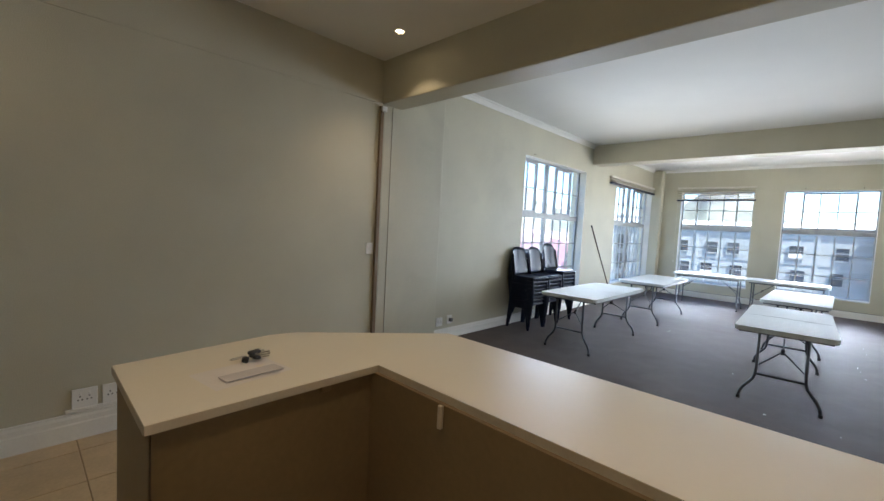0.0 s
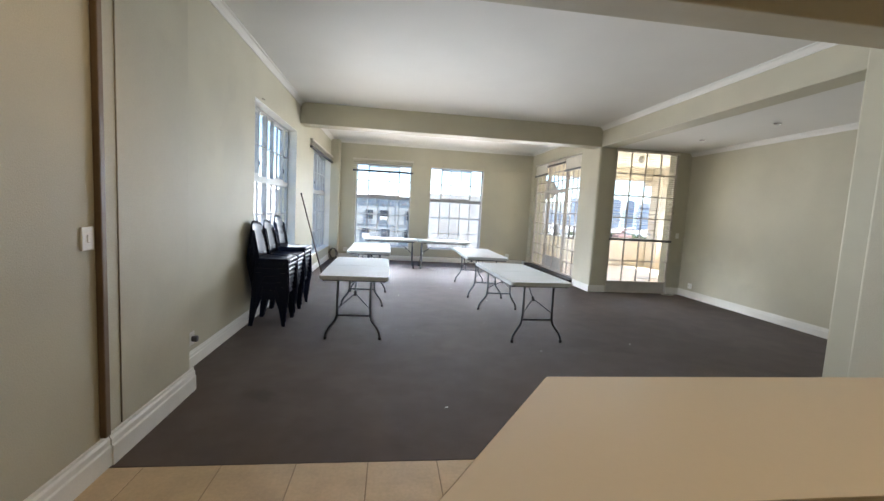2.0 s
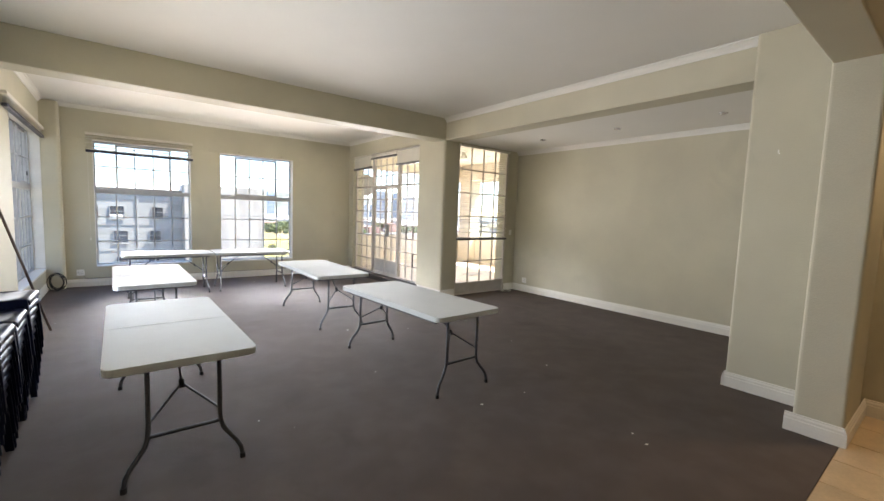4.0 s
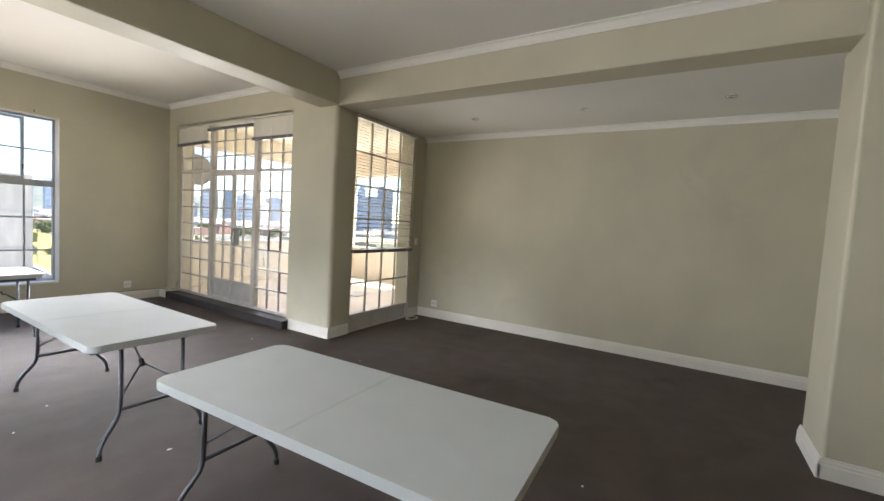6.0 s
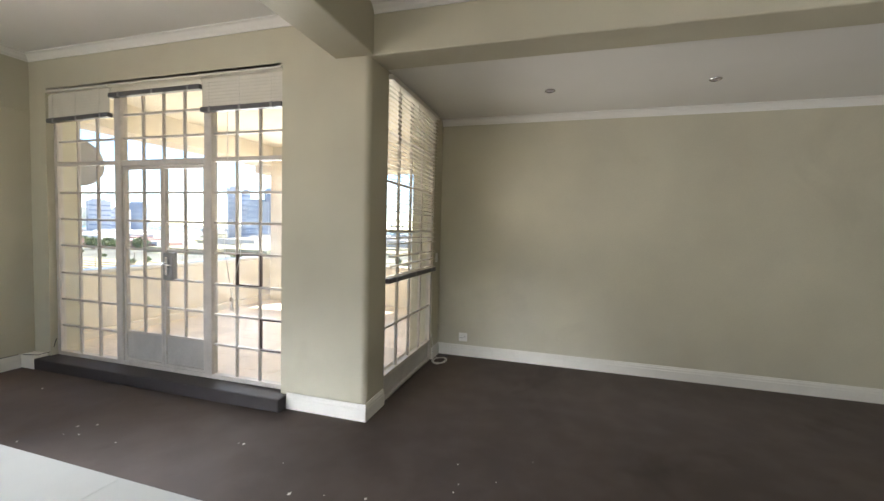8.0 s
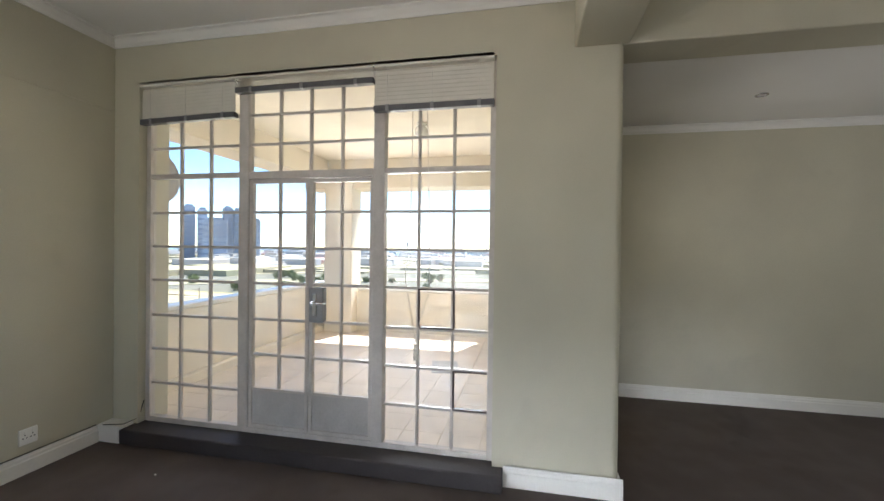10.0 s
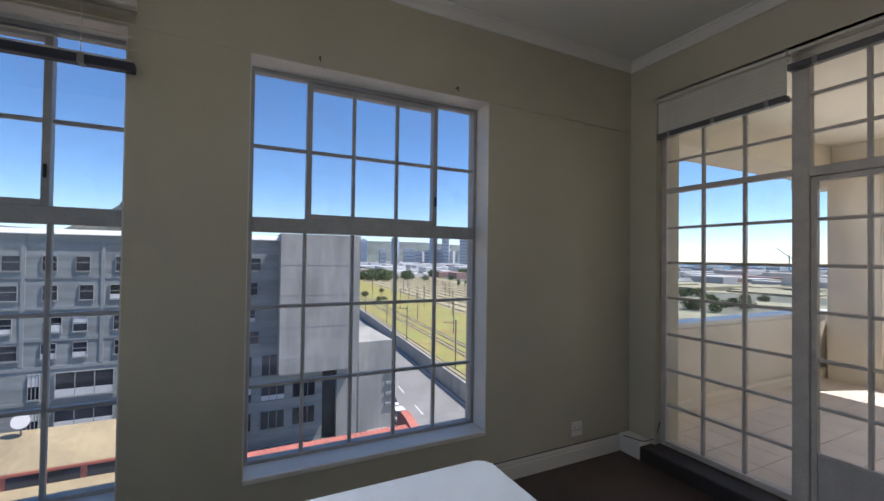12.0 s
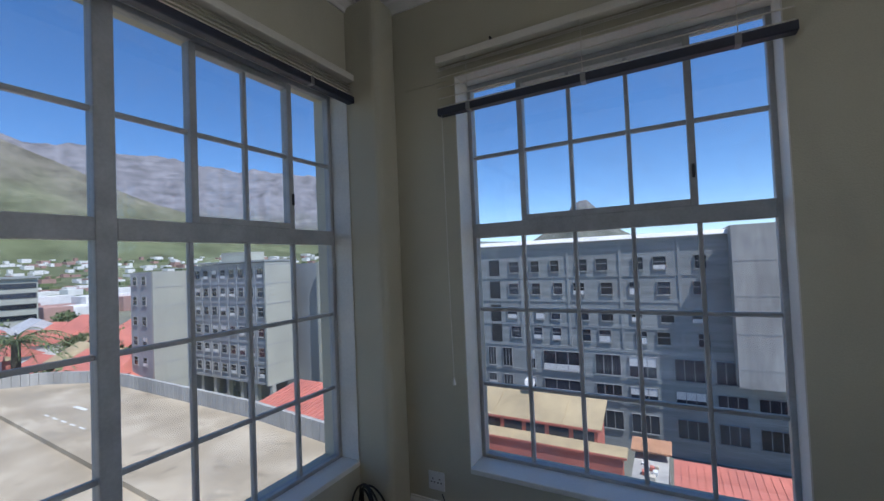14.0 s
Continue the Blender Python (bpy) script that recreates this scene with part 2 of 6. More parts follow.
def structure(ob, label="", category=""):
    return tagged(ob, label, category, kind="structure")


def box(bm, x0, x1, y0, y1, z0, z1, bevel=0.0, segs=1):
    vs = [bm.verts.new((x, y, z)) for x in (x0, x1) for y in (y0, y1) for z in (z0, z1)]
    fs = [bm.faces.new([vs[i] for i in q]) for q in ((0, 1, 3, 2), (4, 6, 7, 5), (0, 4, 5, 1), (2, 3, 7, 6), (0, 2, 6, 4), (1, 5, 7, 3))]
    if bevel:
        es = list({e for f in fs for e in f.edges})
        bmesh.ops.bevel(bm, geom=es, offset=bevel, segments=segs, profile=0.5, affect="EDGES")
    return bm


def boxes(*specs, bevel=0.0, segs=1):
    bm = bmesh.new()
    for s in specs:
        box(bm, *s, bevel=bevel, segs=segs)
    return bm


def prism(bm, points, z0, z1):
    lo = [bm.verts.new((x, y, z0)) for x, y in points]
    hi = [bm.verts.new((x, y, z1)) for x, y in points]
    n = len(points)
    bm.faces.new(lo[::-1])
    bm.faces.new(hi)
    for i in range(n):
        bm.faces.new((lo[i], lo[(i + 1) % n], hi[(i + 1) % n], hi[i]))
    return bm


def sweep(bm, points, radius, sides=8, closed=False):
    """A round tube along points."""
    pts = [Vector(p) for p in points]
    rings = []
    n = len(pts)
    up = Vector((0.13, 0.21, 1)).normalized()
    for i, p in enumerate(pts):
        a = pts[i - 1] if i or closed else p
        b = pts[(i + 1) % n] if i < n - 1 or closed else p
        d = (b - a).normalized()
        s = d.cross(up)
        if s.length < 0.05:
            s = d.cross(Vector((1, 0, 0)))
        s.normalize()
        t = d.cross(s).normalized()
        r = radius(i / max(1, n - 1)) if callable(radius) else radius
        rings.append([bm.verts.new(p + r * (math.cos(k * math.tau / sides) * s + math.sin(k * math.tau / sides) * t)) for k in range(sides)])
    for i in range(n if closed else n - 1):
        a, b = rings[i], rings[(i + 1) % n]
        for k in range(sides):
            bm.faces.new((a[k], a[(k + 1) % sides], b[(k + 1) % sides], b[k]))
    if not closed:
        bm.faces.new(rings[0][::-1])
        bm.faces.new(rings[-1])
    return bm


def disc(bm, c, axis, radius, depth, sides=20):
    c, a = Vector(c), Vector(axis).normalized()
    return sweep(bm, [c, c + a * depth], radius, sides)


def profile_run(bm, profile, a, b, out):
    """A moulding: profile points (proud, height) carried from a to b; out is the way it stands proud."""
    a, b, o = Vector(a), Vector(b), Vector(out)
    rows = [[bm.verts.new(p + o * d + Vector((0, 0, h))) for d, h in profile] for p in (a, b)]
    n = len(profile)
    for i in range(n):
        j = (i + 1) % n
        bm.faces.new((rows[0][i], rows[0][j], rows[1][j], rows[1][i]))
    bm.faces.new(rows[0][::-1])
    bm.faces.new(rows[1])
    return bm


def wall_boxes(axis, face0, face1, a0, a1, z0, z1, holes):
    """A wall with real openings. axis: the way it runs; holes: (a0, a1, z0, z1)."""
    cuts_a = sorted({a0, a1, *[h[0] for h in holes], *[h[1] for h in holes]})
    bm = bmesh.new()
    for u0, u1 in zip(cuts_a, cuts_a[1:]):
        mid = (u0 + u1) / 2
        spans, z = [], z0
        for h in sorted((h for h in holes if h[0] < mid < h[1]), key=lambda h: h[2]):
            if h[2] > z:
                spans.append((z, h[2]))
            z = h[3]
        if z < z1:
            spans.append((z, z1))
        for s0, s1 in spans:
            if axis == "x":
                box(bm, u0, u1, face0, face1, s0, s1)
            else:
                box(bm, face0, face1, u0, u1, s0, s1)
    return bm


# ---- structure of the room ----
XL, XR, YF, H = -2.955, 3.0, 10.515, 3.405
W1 = (-2.26, -0.66, 0.385, 2.80)
W2 = (-0.097, 1.50, 0.385, 2.80)
L1 = (3.79, 6.10, 0.385, 2.82)
L2 = (7.743, 10.31, 0.385, 2.80)
structure(part("floor_carpet", boxes((XL - 0.3, 5.3, 0.62, YF + 0.0, -0.3, 0.0)), CARPET), "worn dark brown carpet with pale specks", "carpet")
structure(part("wall_north", wall_boxes("x", YF, YF + 0.30, XL - 0.33, 3.42, -0.3, 3.7, [W1, W2]), WALL), "pale stone-green plastered wall with two windows", "wall")
structure(part("wall_west", wall_boxes("y", XL - 0.30, XL, 0.9, YF, -0.3, 3.7, [L1, L2]), WALL), "pale stone-green plastered wall with windows", "wall")
structure(part("wall_door_side", wall_boxes("y", XR, XR + 0.30, 6.72, YF, -0.3, 3.7, [(7.24, 10.26, 0.0, 3.01)]), WALL), "plastered wall round the glazed balcony screen", "wall")
structure(part("wall_east", boxes((5.06, 5.36, 0.9, 6.7, -0.3, 3.7)), WALL), "pale stone-green plastered wall", "wall")
structure(part("wall_alcove_end", wall_boxes("x", 6.4, 6.68, 3.32, 5.36, -0.3, 3.7, [(3.36, 4.76, 0.0, 3.0)]), WALL), "plastered wall round the tall side window", "wall")
bm = prism(bmesh.new(), [(XR, 6.72), *[(XR + 0.05 - 0.05 * math.cos(radians(a)), 6.45 - 0.05 * math.sin(radians(a))) for a in range(0, 91, 15)], (3.33, 6.4), (3.33, 6.72)], -0.02, 3.4)
structure(part("column", bm, WALL, smooth=False), "square plastered column with rounded corners", "column")
bm = bmesh.new()
box(bm, XL - 0.16, -2.70, 10.313, YF + 0.02, -0.02, 3.39, 0.05, 4)
structure(part("corner_pier", bm, WALL), "narrow rounded plaster pier in the corner", "pier")
structure(part("ceiling", boxes((XL, XR + 0.02, 0.85, YF, H, H + 0.2)), CEIL), "white painted plaster ceiling", "ceiling")
structure(part("ceiling_alcove", boxes((3.30, 5.06, 0.9, 6.4, 3.02, 3.3)), CEIL), "low white plaster ceiling over the alcove", "ceiling")
structure(part("beam_cross", boxes((XL, XR, 6.37, 6.72, 3.01, H), bevel=0.012, segs=2), WALL), "painted plaster beam across the room", "beam")
structure(part("beam_alcove", boxes((XR, 3.32, 1.5, 6.42, 3.01, H + 0.05), bevel=0.012, segs=2), WALL), "painted plaster beam along the alcove", "beam")
structure(part("beam_entrance", boxes((-2.75, 2.6, 0.62, 0.90, 2.83, 3.55), bevel=0.012, segs=2), WALL), "painted plaster beam over the opening", "beam")
bm = bmesh.new()
box(bm, XL - 0.3, -2.732, 0.64, 1.60, -0.02, 3.45, 0.02, 3)
structure(part("pier_west", bm, WALL), "plastered pier at the wide opening", "pier")
bm = bmesh.new()
box(bm, 2.31, 3.0, 0.60, 0.905, -0.02, 3.45, 0.025, 3)
structure(part("pilaster_east", bm, WALL), "plastered pilaster with rounded corners", "pilaster")
bm = bmesh.new()
box(bm, 2.90, 3.45, 0.62, 1.555, -0.02, 3.45, 0.025, 3)
structure(part("wall_alcove_south", boxes((3.40, 5.3, 0.62, 1.0, -0.3, 3.5)), WALL), "plain wall closing the alcove", "wall")
structure(part("pier_east", bm, WALL), "broad plastered pier beside the opening", "pier")
# lobby shell
structure(part("wall_lobby_west", boxes((-3.05, -2.735, -4.2, 0.64, -0.3, 3.6)), WALL), "pale plastered lobby wall", "wall")
structure(part("wall_lobby_south", boxes((-3.05, 5.6, -4.5, -4.2, -0.3, 3.6)), WALL), "plain lobby wall behind the counter", "wall")
structure(part("wall_lobby_east", boxes((3.22, 3.5, -4.2, 0.62, -0.3, 3.6)), WALL), "plain lobby wall", "wall")
structure(part("ceiling_lobby", boxes((-2.735, 3.22, -4.2, 0.62, 3.28, 3.5)), CEIL), "white lobby ceiling with downlights", "ceiling")
structure(part("slab_above", boxes((-3.3, 5.6, -4.5, 10.82, 3.7, 3.9)), CEIL), "concrete slab above the ceilings", "slab")

BASE = [(0, 0), (0.022, 0), (0.022, 0.095), (0.016, 0.102), (0.016, 0.118), (0.008, 0.132), (0.008, 0.142), (0, 0.145)]
COVE = [(0, 0), (0, -0.075), (0.012, -0.075), (0.02, -0.05), (0.05, -0.018), (0.072, -0.012), (0.072, 0)]
TALL = [(0, 0), (0.03, 0), (0.03, 0.11), (0.022, 0.12), (0.022, 0.15), (0.012, 0.165), (0.012, 0.178), (0, 0.182)]


def runs(name, profile, segments, material, label, category):
    for a, b, out in segments:
        bm = profile_run(bmesh.new(), profile, a, b, out)
        structure(part(name, bm, material), label, category)


runs("baseboard", BASE, [
    ((XL, 1.6, 0), (XL, 10.31, 0), (1, 0, 0)),
    ((-2.70, YF, 0), (2.86, YF, 0), (0, -1, 0)),
    ((5.06, 1.0, 0), (5.06, 6.4, 0), (-1, 0, 0)),
    ((3.45, 1.0, 0), (5.06, 1.0, 0), (0, 1, 0)),
    ((3.45, 1.0, 0), (3.45, 1.567, 0), (1, 0, 0)),
    ((4.76, 6.4, 0), (5.06, 6.4, 0), (0, -1, 0)),
    ((2.978, 7.16, 0), (2.978, 6.378, 0), (-0.5, 0, 0)),
    ((2.978, 6.4, 0), (3.345, 6.4, 0), (0, -1, 0)),
    ((2.90, 0.93, 0), (2.90, 1.567, 0), (-1, 0, 0)),
    ((2.31, 0.60, 0), (2.31, 0.95, 0), (-1, 0, 0)),
    ((2.288, 0.60, 0), (3.22, 0.60, 0), (0, -1, 0)),
    ((3.22, -4.2, 0), (3.22, 0.60, 0), (-1, 0, 0)),
    ((2.878, 1.555, 0), (3.472, 1.555, 0), (0, 1, 0)),
], TRIM, "white moulded timber skirting board", "skirting")
runs("baseboard", TALL, [
    ((-2.732, 0.64, 0), (-2.732, 1.63, 0), (1, 0, 0)),
    ((-2.76, 1.60, 0), (-2.955, 1.60, 0), (0, 1, 0)),
    ((-2.735, -4.2, 0), (-2.735, 0.64, 0), (0.75, 0, 0)),
], TRIM, "tall white moulded skirting board", "skirting")
runs("cornice", COVE, [
    ((XL, 0.93, H), (XL, 6.37, H), (1, 0, 0)),
    ((XL, 6.72, H), (XL, YF, H), (1, 0, 0)),
    ((XL, YF, H), (XR, YF, H), (0, -1, 0)),
    ((XR, 6.72, H), (XR, YF, H), (-1, 0, 0)),
    ((XR, 0.93, H), (XR, 6.37, H), (-1, 0, 0)),
    ((XL, 0.93, H), (XR, 0.93, H), (0, 1, 0)),
    ((5.06, 1.0, 3.02), (5.06, 6.4, 3.02), (-1, 0, 0)),
], CEIL, "white coved plaster cornice", "cornice")
# picture line scored in the plaster
runs("trim", [(0, 0), (0.006, 0.002), (0.006, 0.012), (0, 0.014)], [
    ((XL + 0.3, YF, 2.785), (-2.3, YF, 2.785), (0, -1, 0)),
    ((-0.6, YF, 2.805), (-0.12, YF, 2.80), (0, -1, 0)),
    ((1.52, YF, 2.80), (2.99, YF, 2.79), (0, -1, 0)),
    ((-2.735, -4.2, 2.79), (-2.735, 0.63, 2.83), (1, 0, 0)),
], WALL, "thin raised line in the plaster", "trim")

# ---- windows ----


def bar_mesh(length, w, d):
    return boxes((-w / 2, w / 2, -d / 2, d / 2, 0, length), bevel=min(w, d) * 0.15)


def pane_mesh(w, h):
    return boxes((0, w, -0.002, 0.002, 0, h))


CACHE = {}
PAINT = [WSTEEL]


def shared(kind, key, maker, material, name, parent, m):
    """One mesh for alike pieces, an object for each."""
    key = (kind, *[round(k, 4) for k in key])
    if key in CACHE:
        return again(CACHE[key], name, parent, m)
    ob = part(name, maker(), material, parent)
    ob.matrix_basis = m
    CACHE[key] = ob
    return ob


def bar_v(parent, u, z0, z1, w=0.022, d=0.03, name="glazing_bar", v=0.0):
    return shared(PAINT[0].name, (z1 - z0, w, d), lambda: bar_mesh(z1 - z0, w, d), PAINT[0], name, parent, pose(u, v, z0))


def bar_h(parent, u0, u1, z, w=0.022, d=0.03, name="glazing_bar", v=0.0):
    return shared(PAINT[0].name, (u1 - u0, w, d), lambda: bar_mesh(u1 - u0, w, d), PAINT[0], name, parent, pose(u0, v, z, 0, 90, 0))


def pane(parent, u0, u1, z0, z1, v=0.0):
    ob = shared("pane", (u1 - u0, z1 - z0), lambda: pane_mesh(u1 - u0, z1 - z0), GLASS, "pane", parent, pose(u0, v, z0))
    ob.visible_shadow = False
    return ob


def grid(parent, us, zs, w=0.022, skip=()):
    """Bars and panes on a grid of lines; the outer lines get no bar."""
    for u in us[1:-1]:
        bar_v(parent, u, zs[0], zs[-1], w)
    for z in zs[1:-1]:
        bar_h(parent, us[0], us[-1], z, w, 0.026)
    for i, (a, b) in enumerate(zip(us, us[1:])):
        for j, (c, d) in enumerate(zip(zs, zs[1:])):
            if (i, j) not in skip:
                pane(parent, a, b, c, d)


def frame_mesh(u0, u1, z0, z1, w, d):
    return boxes((u0, u0 + w, -d / 2, d / 2, z0, z1), (u1 - w, u1, -d / 2, d / 2, z0, z1), (u0 + w, u1 - w, -d / 2, d / 2, z0, z0 + w), (u0 + w, u1 - w, -d / 2, d / 2, z1 - w, z1), bevel=0.003)


def split(a, b, n):
    return [a + (b - a) * i / n for i in range(n + 1)]


def steel_window(name, m, width, z0, z1, bays, label):
    """Steel window in its own plane: u along the wall, z up. bays: columns between heavy mullions."""
    win = new(name)
    win.matrix_basis = m
    structure(win, label, "window")
    part("window_frame", frame_mesh(0, width, z0, z1, 0.03, 0.05), WSTEEL, win)
    total = sum(bays)
    heavy = 0.075
    col = (width - 0.06 - heavy * (len(bays) - 1)) / total
    u = 0.03
    t0, t1 = 1.795, 1.885
    for k, n in enumerate(bays):
        u1 = u + col * n
        if k:
            part("mullion", boxes((u - heavy, u, -0.035, 0.035, z0 + 0.03, z1 - 0.03), bevel=0.004), WSTEEL, win)
        part("transom", boxes((u, u1, -0.034, 0.034, t0, t1), bevel=0.004), WSTEEL, win)
        us = split(u, u1, n)
        grid(win, us, [z0 + 0.03, 0.855, 1.335, t0])
        # opening sash over the inner columns, single lights beside it
        a, b = (1, n - 1) if n > 3 else (0, n - 1)
        zt = z1 - 0.03
        mid = 2.32
        if a:
            grid(win, us[:2], [t1, mid, zt])
        grid(win, us[b:], [t1, mid, zt])
        sash = part("sash", frame_mesh(us[a], us[b], t1, zt - 0.01, 0.034, 0.06), WSTEEL, win, "thicker frame of the opening light")
        grid(win, [us[a] + 0.03, *us[a + 1:b], us[b] - 0.03], [t1 + 0.03, mid, zt - 0.04])
        part("stay", boxes((us[b] - 0.022, us[b] - 0.010, -0.045, -0.03, t1 + 0.14, t1 + 0.21), bevel=0.003), RUBBER, sash, "small dark window catch")
        u = u1 + heavy
    return win


steel_window("window_1", pose(W1[0], YF + 0.195, 0), W1[1] - W1[0], W1[2], W1[3], [5], "painted steel window with many small panes")
steel_window("window_2", pose(W2[0], YF + 0.195, 0), W2[1] - W2[0], W2[2], W2[3], [5], "painted steel window with many small panes")
steel_window("window_3", pose(XL - 0.17, L1[0], 0, 0, 0, 90), L1[1] - L1[0], L1[2], L1[3], [3, 4], "wide painted steel window with many panes")
steel_window("window_4", pose(XL - 0.17, L2[0], 0, 0, 0, 90), L2[1] - L2[0], L2[2], L2[3], [4, 4], "wide painted steel window with many panes")
for n, (a, b, z0, _) in enumerate((W1, W2)):
    structure(part("window_sill", boxes((a + 0.003, b - 0.003, YF - 0.012, YF + 0.168, z0 - 0.02, z0 + 0.012), bevel=0.006, segs=2), TRIM), "white painted window sill", "sill")
for a, b, z0, _ in (L1, L2):
    structure(part("window_sill", boxes((XL - 0.142, XL + 0.012, a + 0.003, b - 0.003, z0 - 0.02, z0 + 0.012), bevel=0.006, segs=2), TRIM), "white painted window sill", "sill")

REVEAL = mat("white_reveal_paint", (0.72, 0.71, 0.67), 0.5, vary=0.08, scale=3, fine=60, bump=0.12)
for a, b, z0, z1 in (W1, W2):
    structure(part("window_reveal", boxes((a, a + 0.006, YF - 0.001, YF + 0.168, z0 + 0.013, z1), (b - 0.006, b, YF - 0.001, YF + 0.168, z0 + 0.013, z1), (a + 0.006, b - 0.006, YF - 0.001, YF + 0.168, z1 - 0.006, z1)), REVEAL), "white painted plaster reveal", "reveal")
for a, b, z0, z1 in (L1, L2):
    structure(part("window_reveal", boxes((XL - 0.142, XL + 0.001, a, a + 0.006, z0 + 0.013, z1), (XL - 0.142, XL + 0.001, b - 0.006, b, z0 + 0.013, z1), (XL - 0.142, XL + 0.001, a + 0.006, b - 0.006, z1 - 0.006, z1)), REVEAL), "white painted plaster reveal", "reveal")

PAINT[0] = STEEL
# balcony screen with double doors, in the plane x = 3.10; u runs from the far end towards the column
SCREEN = new("window_5")
SCREEN.matrix_basis = pose(3.10, 10.26, 0, 0, 0, -90)
structure(SCREEN, "floor-to-ceiling steel screen with glazed double doors", "screen")
sw = 10.26 - 7.24
part("window_frame", frame_mesh(0, sw, 0.115, 3.01, 0.045, 0.06), STEEL, SCREEN)
m1, m2 = 10.26 - 9.295, 10.26 - 8.125
for u in (m1, m2):
    part("mullion", boxes((u - 0.045, u + 0.045, -0.04, 0.04, 0.15, 2.97), bevel=0.006), STEEL, SCREEN)
ROWS_LOW = [0.155, 0.45, 0.745, 1.04, 1.345, 1.635, 1.925, 2.215]
ROWS_TOP = [2.255, 2.48, 2.72, 2.965]
for a, b in ((0.045, m1 - 0.045), (m2 + 0.045, sw - 0.045)):
    part("transom", boxes((a, b, -0.03, 0.03, 2.215, 2.255), bevel=0.004), STEEL, SCREEN)
    us = split(a, b, 3)
    grid(SCREEN, us, ROWS_LOW)
    grid(SCREEN, us, ROWS_TOP)
part("transom", boxes((m1 + 0.045, m2 - 0.045, -0.035, 0.035, 2.195, 2.255), bevel=0.004), STEEL, SCREEN)
grid(SCREEN, split(m1 + 0.045, m2 - 0.045, 4), ROWS_TOP)
mid = 10.26 - 8.71
for k, (a, b) in enumerate(((m1 + 0.047, mid - 0.002), (mid + 0.002, m2 - 0.047))):
    door = part("door", frame_mesh(a, b, 0.16, 2.19, 0.03, 0.045), STEEL, SCREEN, "glazed steel door leaf with a solid kick panel")
    part("kick_panel", boxes((a + 0.03, b - 0.03, -0.012, 0.012, 0.19, 0.465), bevel=0.003), PANEL, door)
    bar_h(door, a + 0.03, b - 0.03, 0.475, 0.022, 0.03)
    grid(door, split(a + 0.03, b - 0.03, 2), [0.486, 0.76, 1.05, 1.345, 1.635, 1.925, 2.16])
    if k:
        part("lock_plate", boxes((a + 0.005, a + 0.125, -0.03, 0.03, 1.05, 1.325), bevel=0.003), LOCK, door, "grey steel lock box")
        part("handle_plate", boxes((a + 0.035, a + 0.075, -0.042, -0.03, 1.10, 1.28), bevel=0.004), CHROME, door)
        hb = sweep(bmesh.new(), [(a + 0.055, -0.042, 1.215), (a + 0.055, -0.085, 1.215), (a + 0.09, -0.092, 1.213), (a + 0.17, -0.088, 1.205)], 0.009, 10)
        part("handle", hb, CHROME, door, "chrome lever handle", True)
for a, b, z0, z1 in ((10.26 - 7.815, 10.26 - 7.535, 1.045, 1.345), (10.26 - 7.545, 10.26 - 7.275, 0.45, 0.745)):
    part("pane_frame", frame_mesh(a, b, z0, z1, 0.012, 0.034), DARKBAR, SCREEN, "dark brown putty round a replaced pane")
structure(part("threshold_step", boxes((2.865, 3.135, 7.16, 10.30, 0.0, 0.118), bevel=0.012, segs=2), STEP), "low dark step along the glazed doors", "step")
bm = bmesh.new()
box(bm, 2.862, 3.0, 10.295, YF, 0, 0.145, 0.01, 2)
structure(part("baseboard", bm, TRIM), "white skirting return beside the step", "skirting")

# tall side window
SIDE = new("window_6")
SIDE.matrix_basis = pose(3.36, 6.44, 0)
structure(SIDE, "tall steel window with a solid lower panel", "window")
part("window_frame", frame_mesh(0, 1.40, 0.0, 3.0, 0.035, 0.06), STEEL, SIDE)
part("kick_panel", boxes((0.035, 1.365, -0.012, 0.012, 0.035, 0.215), bevel=0.003), PANEL, SIDE)
part("transom", boxes((0.035, 1.365, -0.03, 0.03, 0.215, 0.25), bevel=0.004), STEEL, SIDE)
grid(SIDE, split(0.035, 1.365, 4), [0.25, 0.685, 1.14, 1.60, 2.06, 2.52, 2.965])

# ---- blinds ----


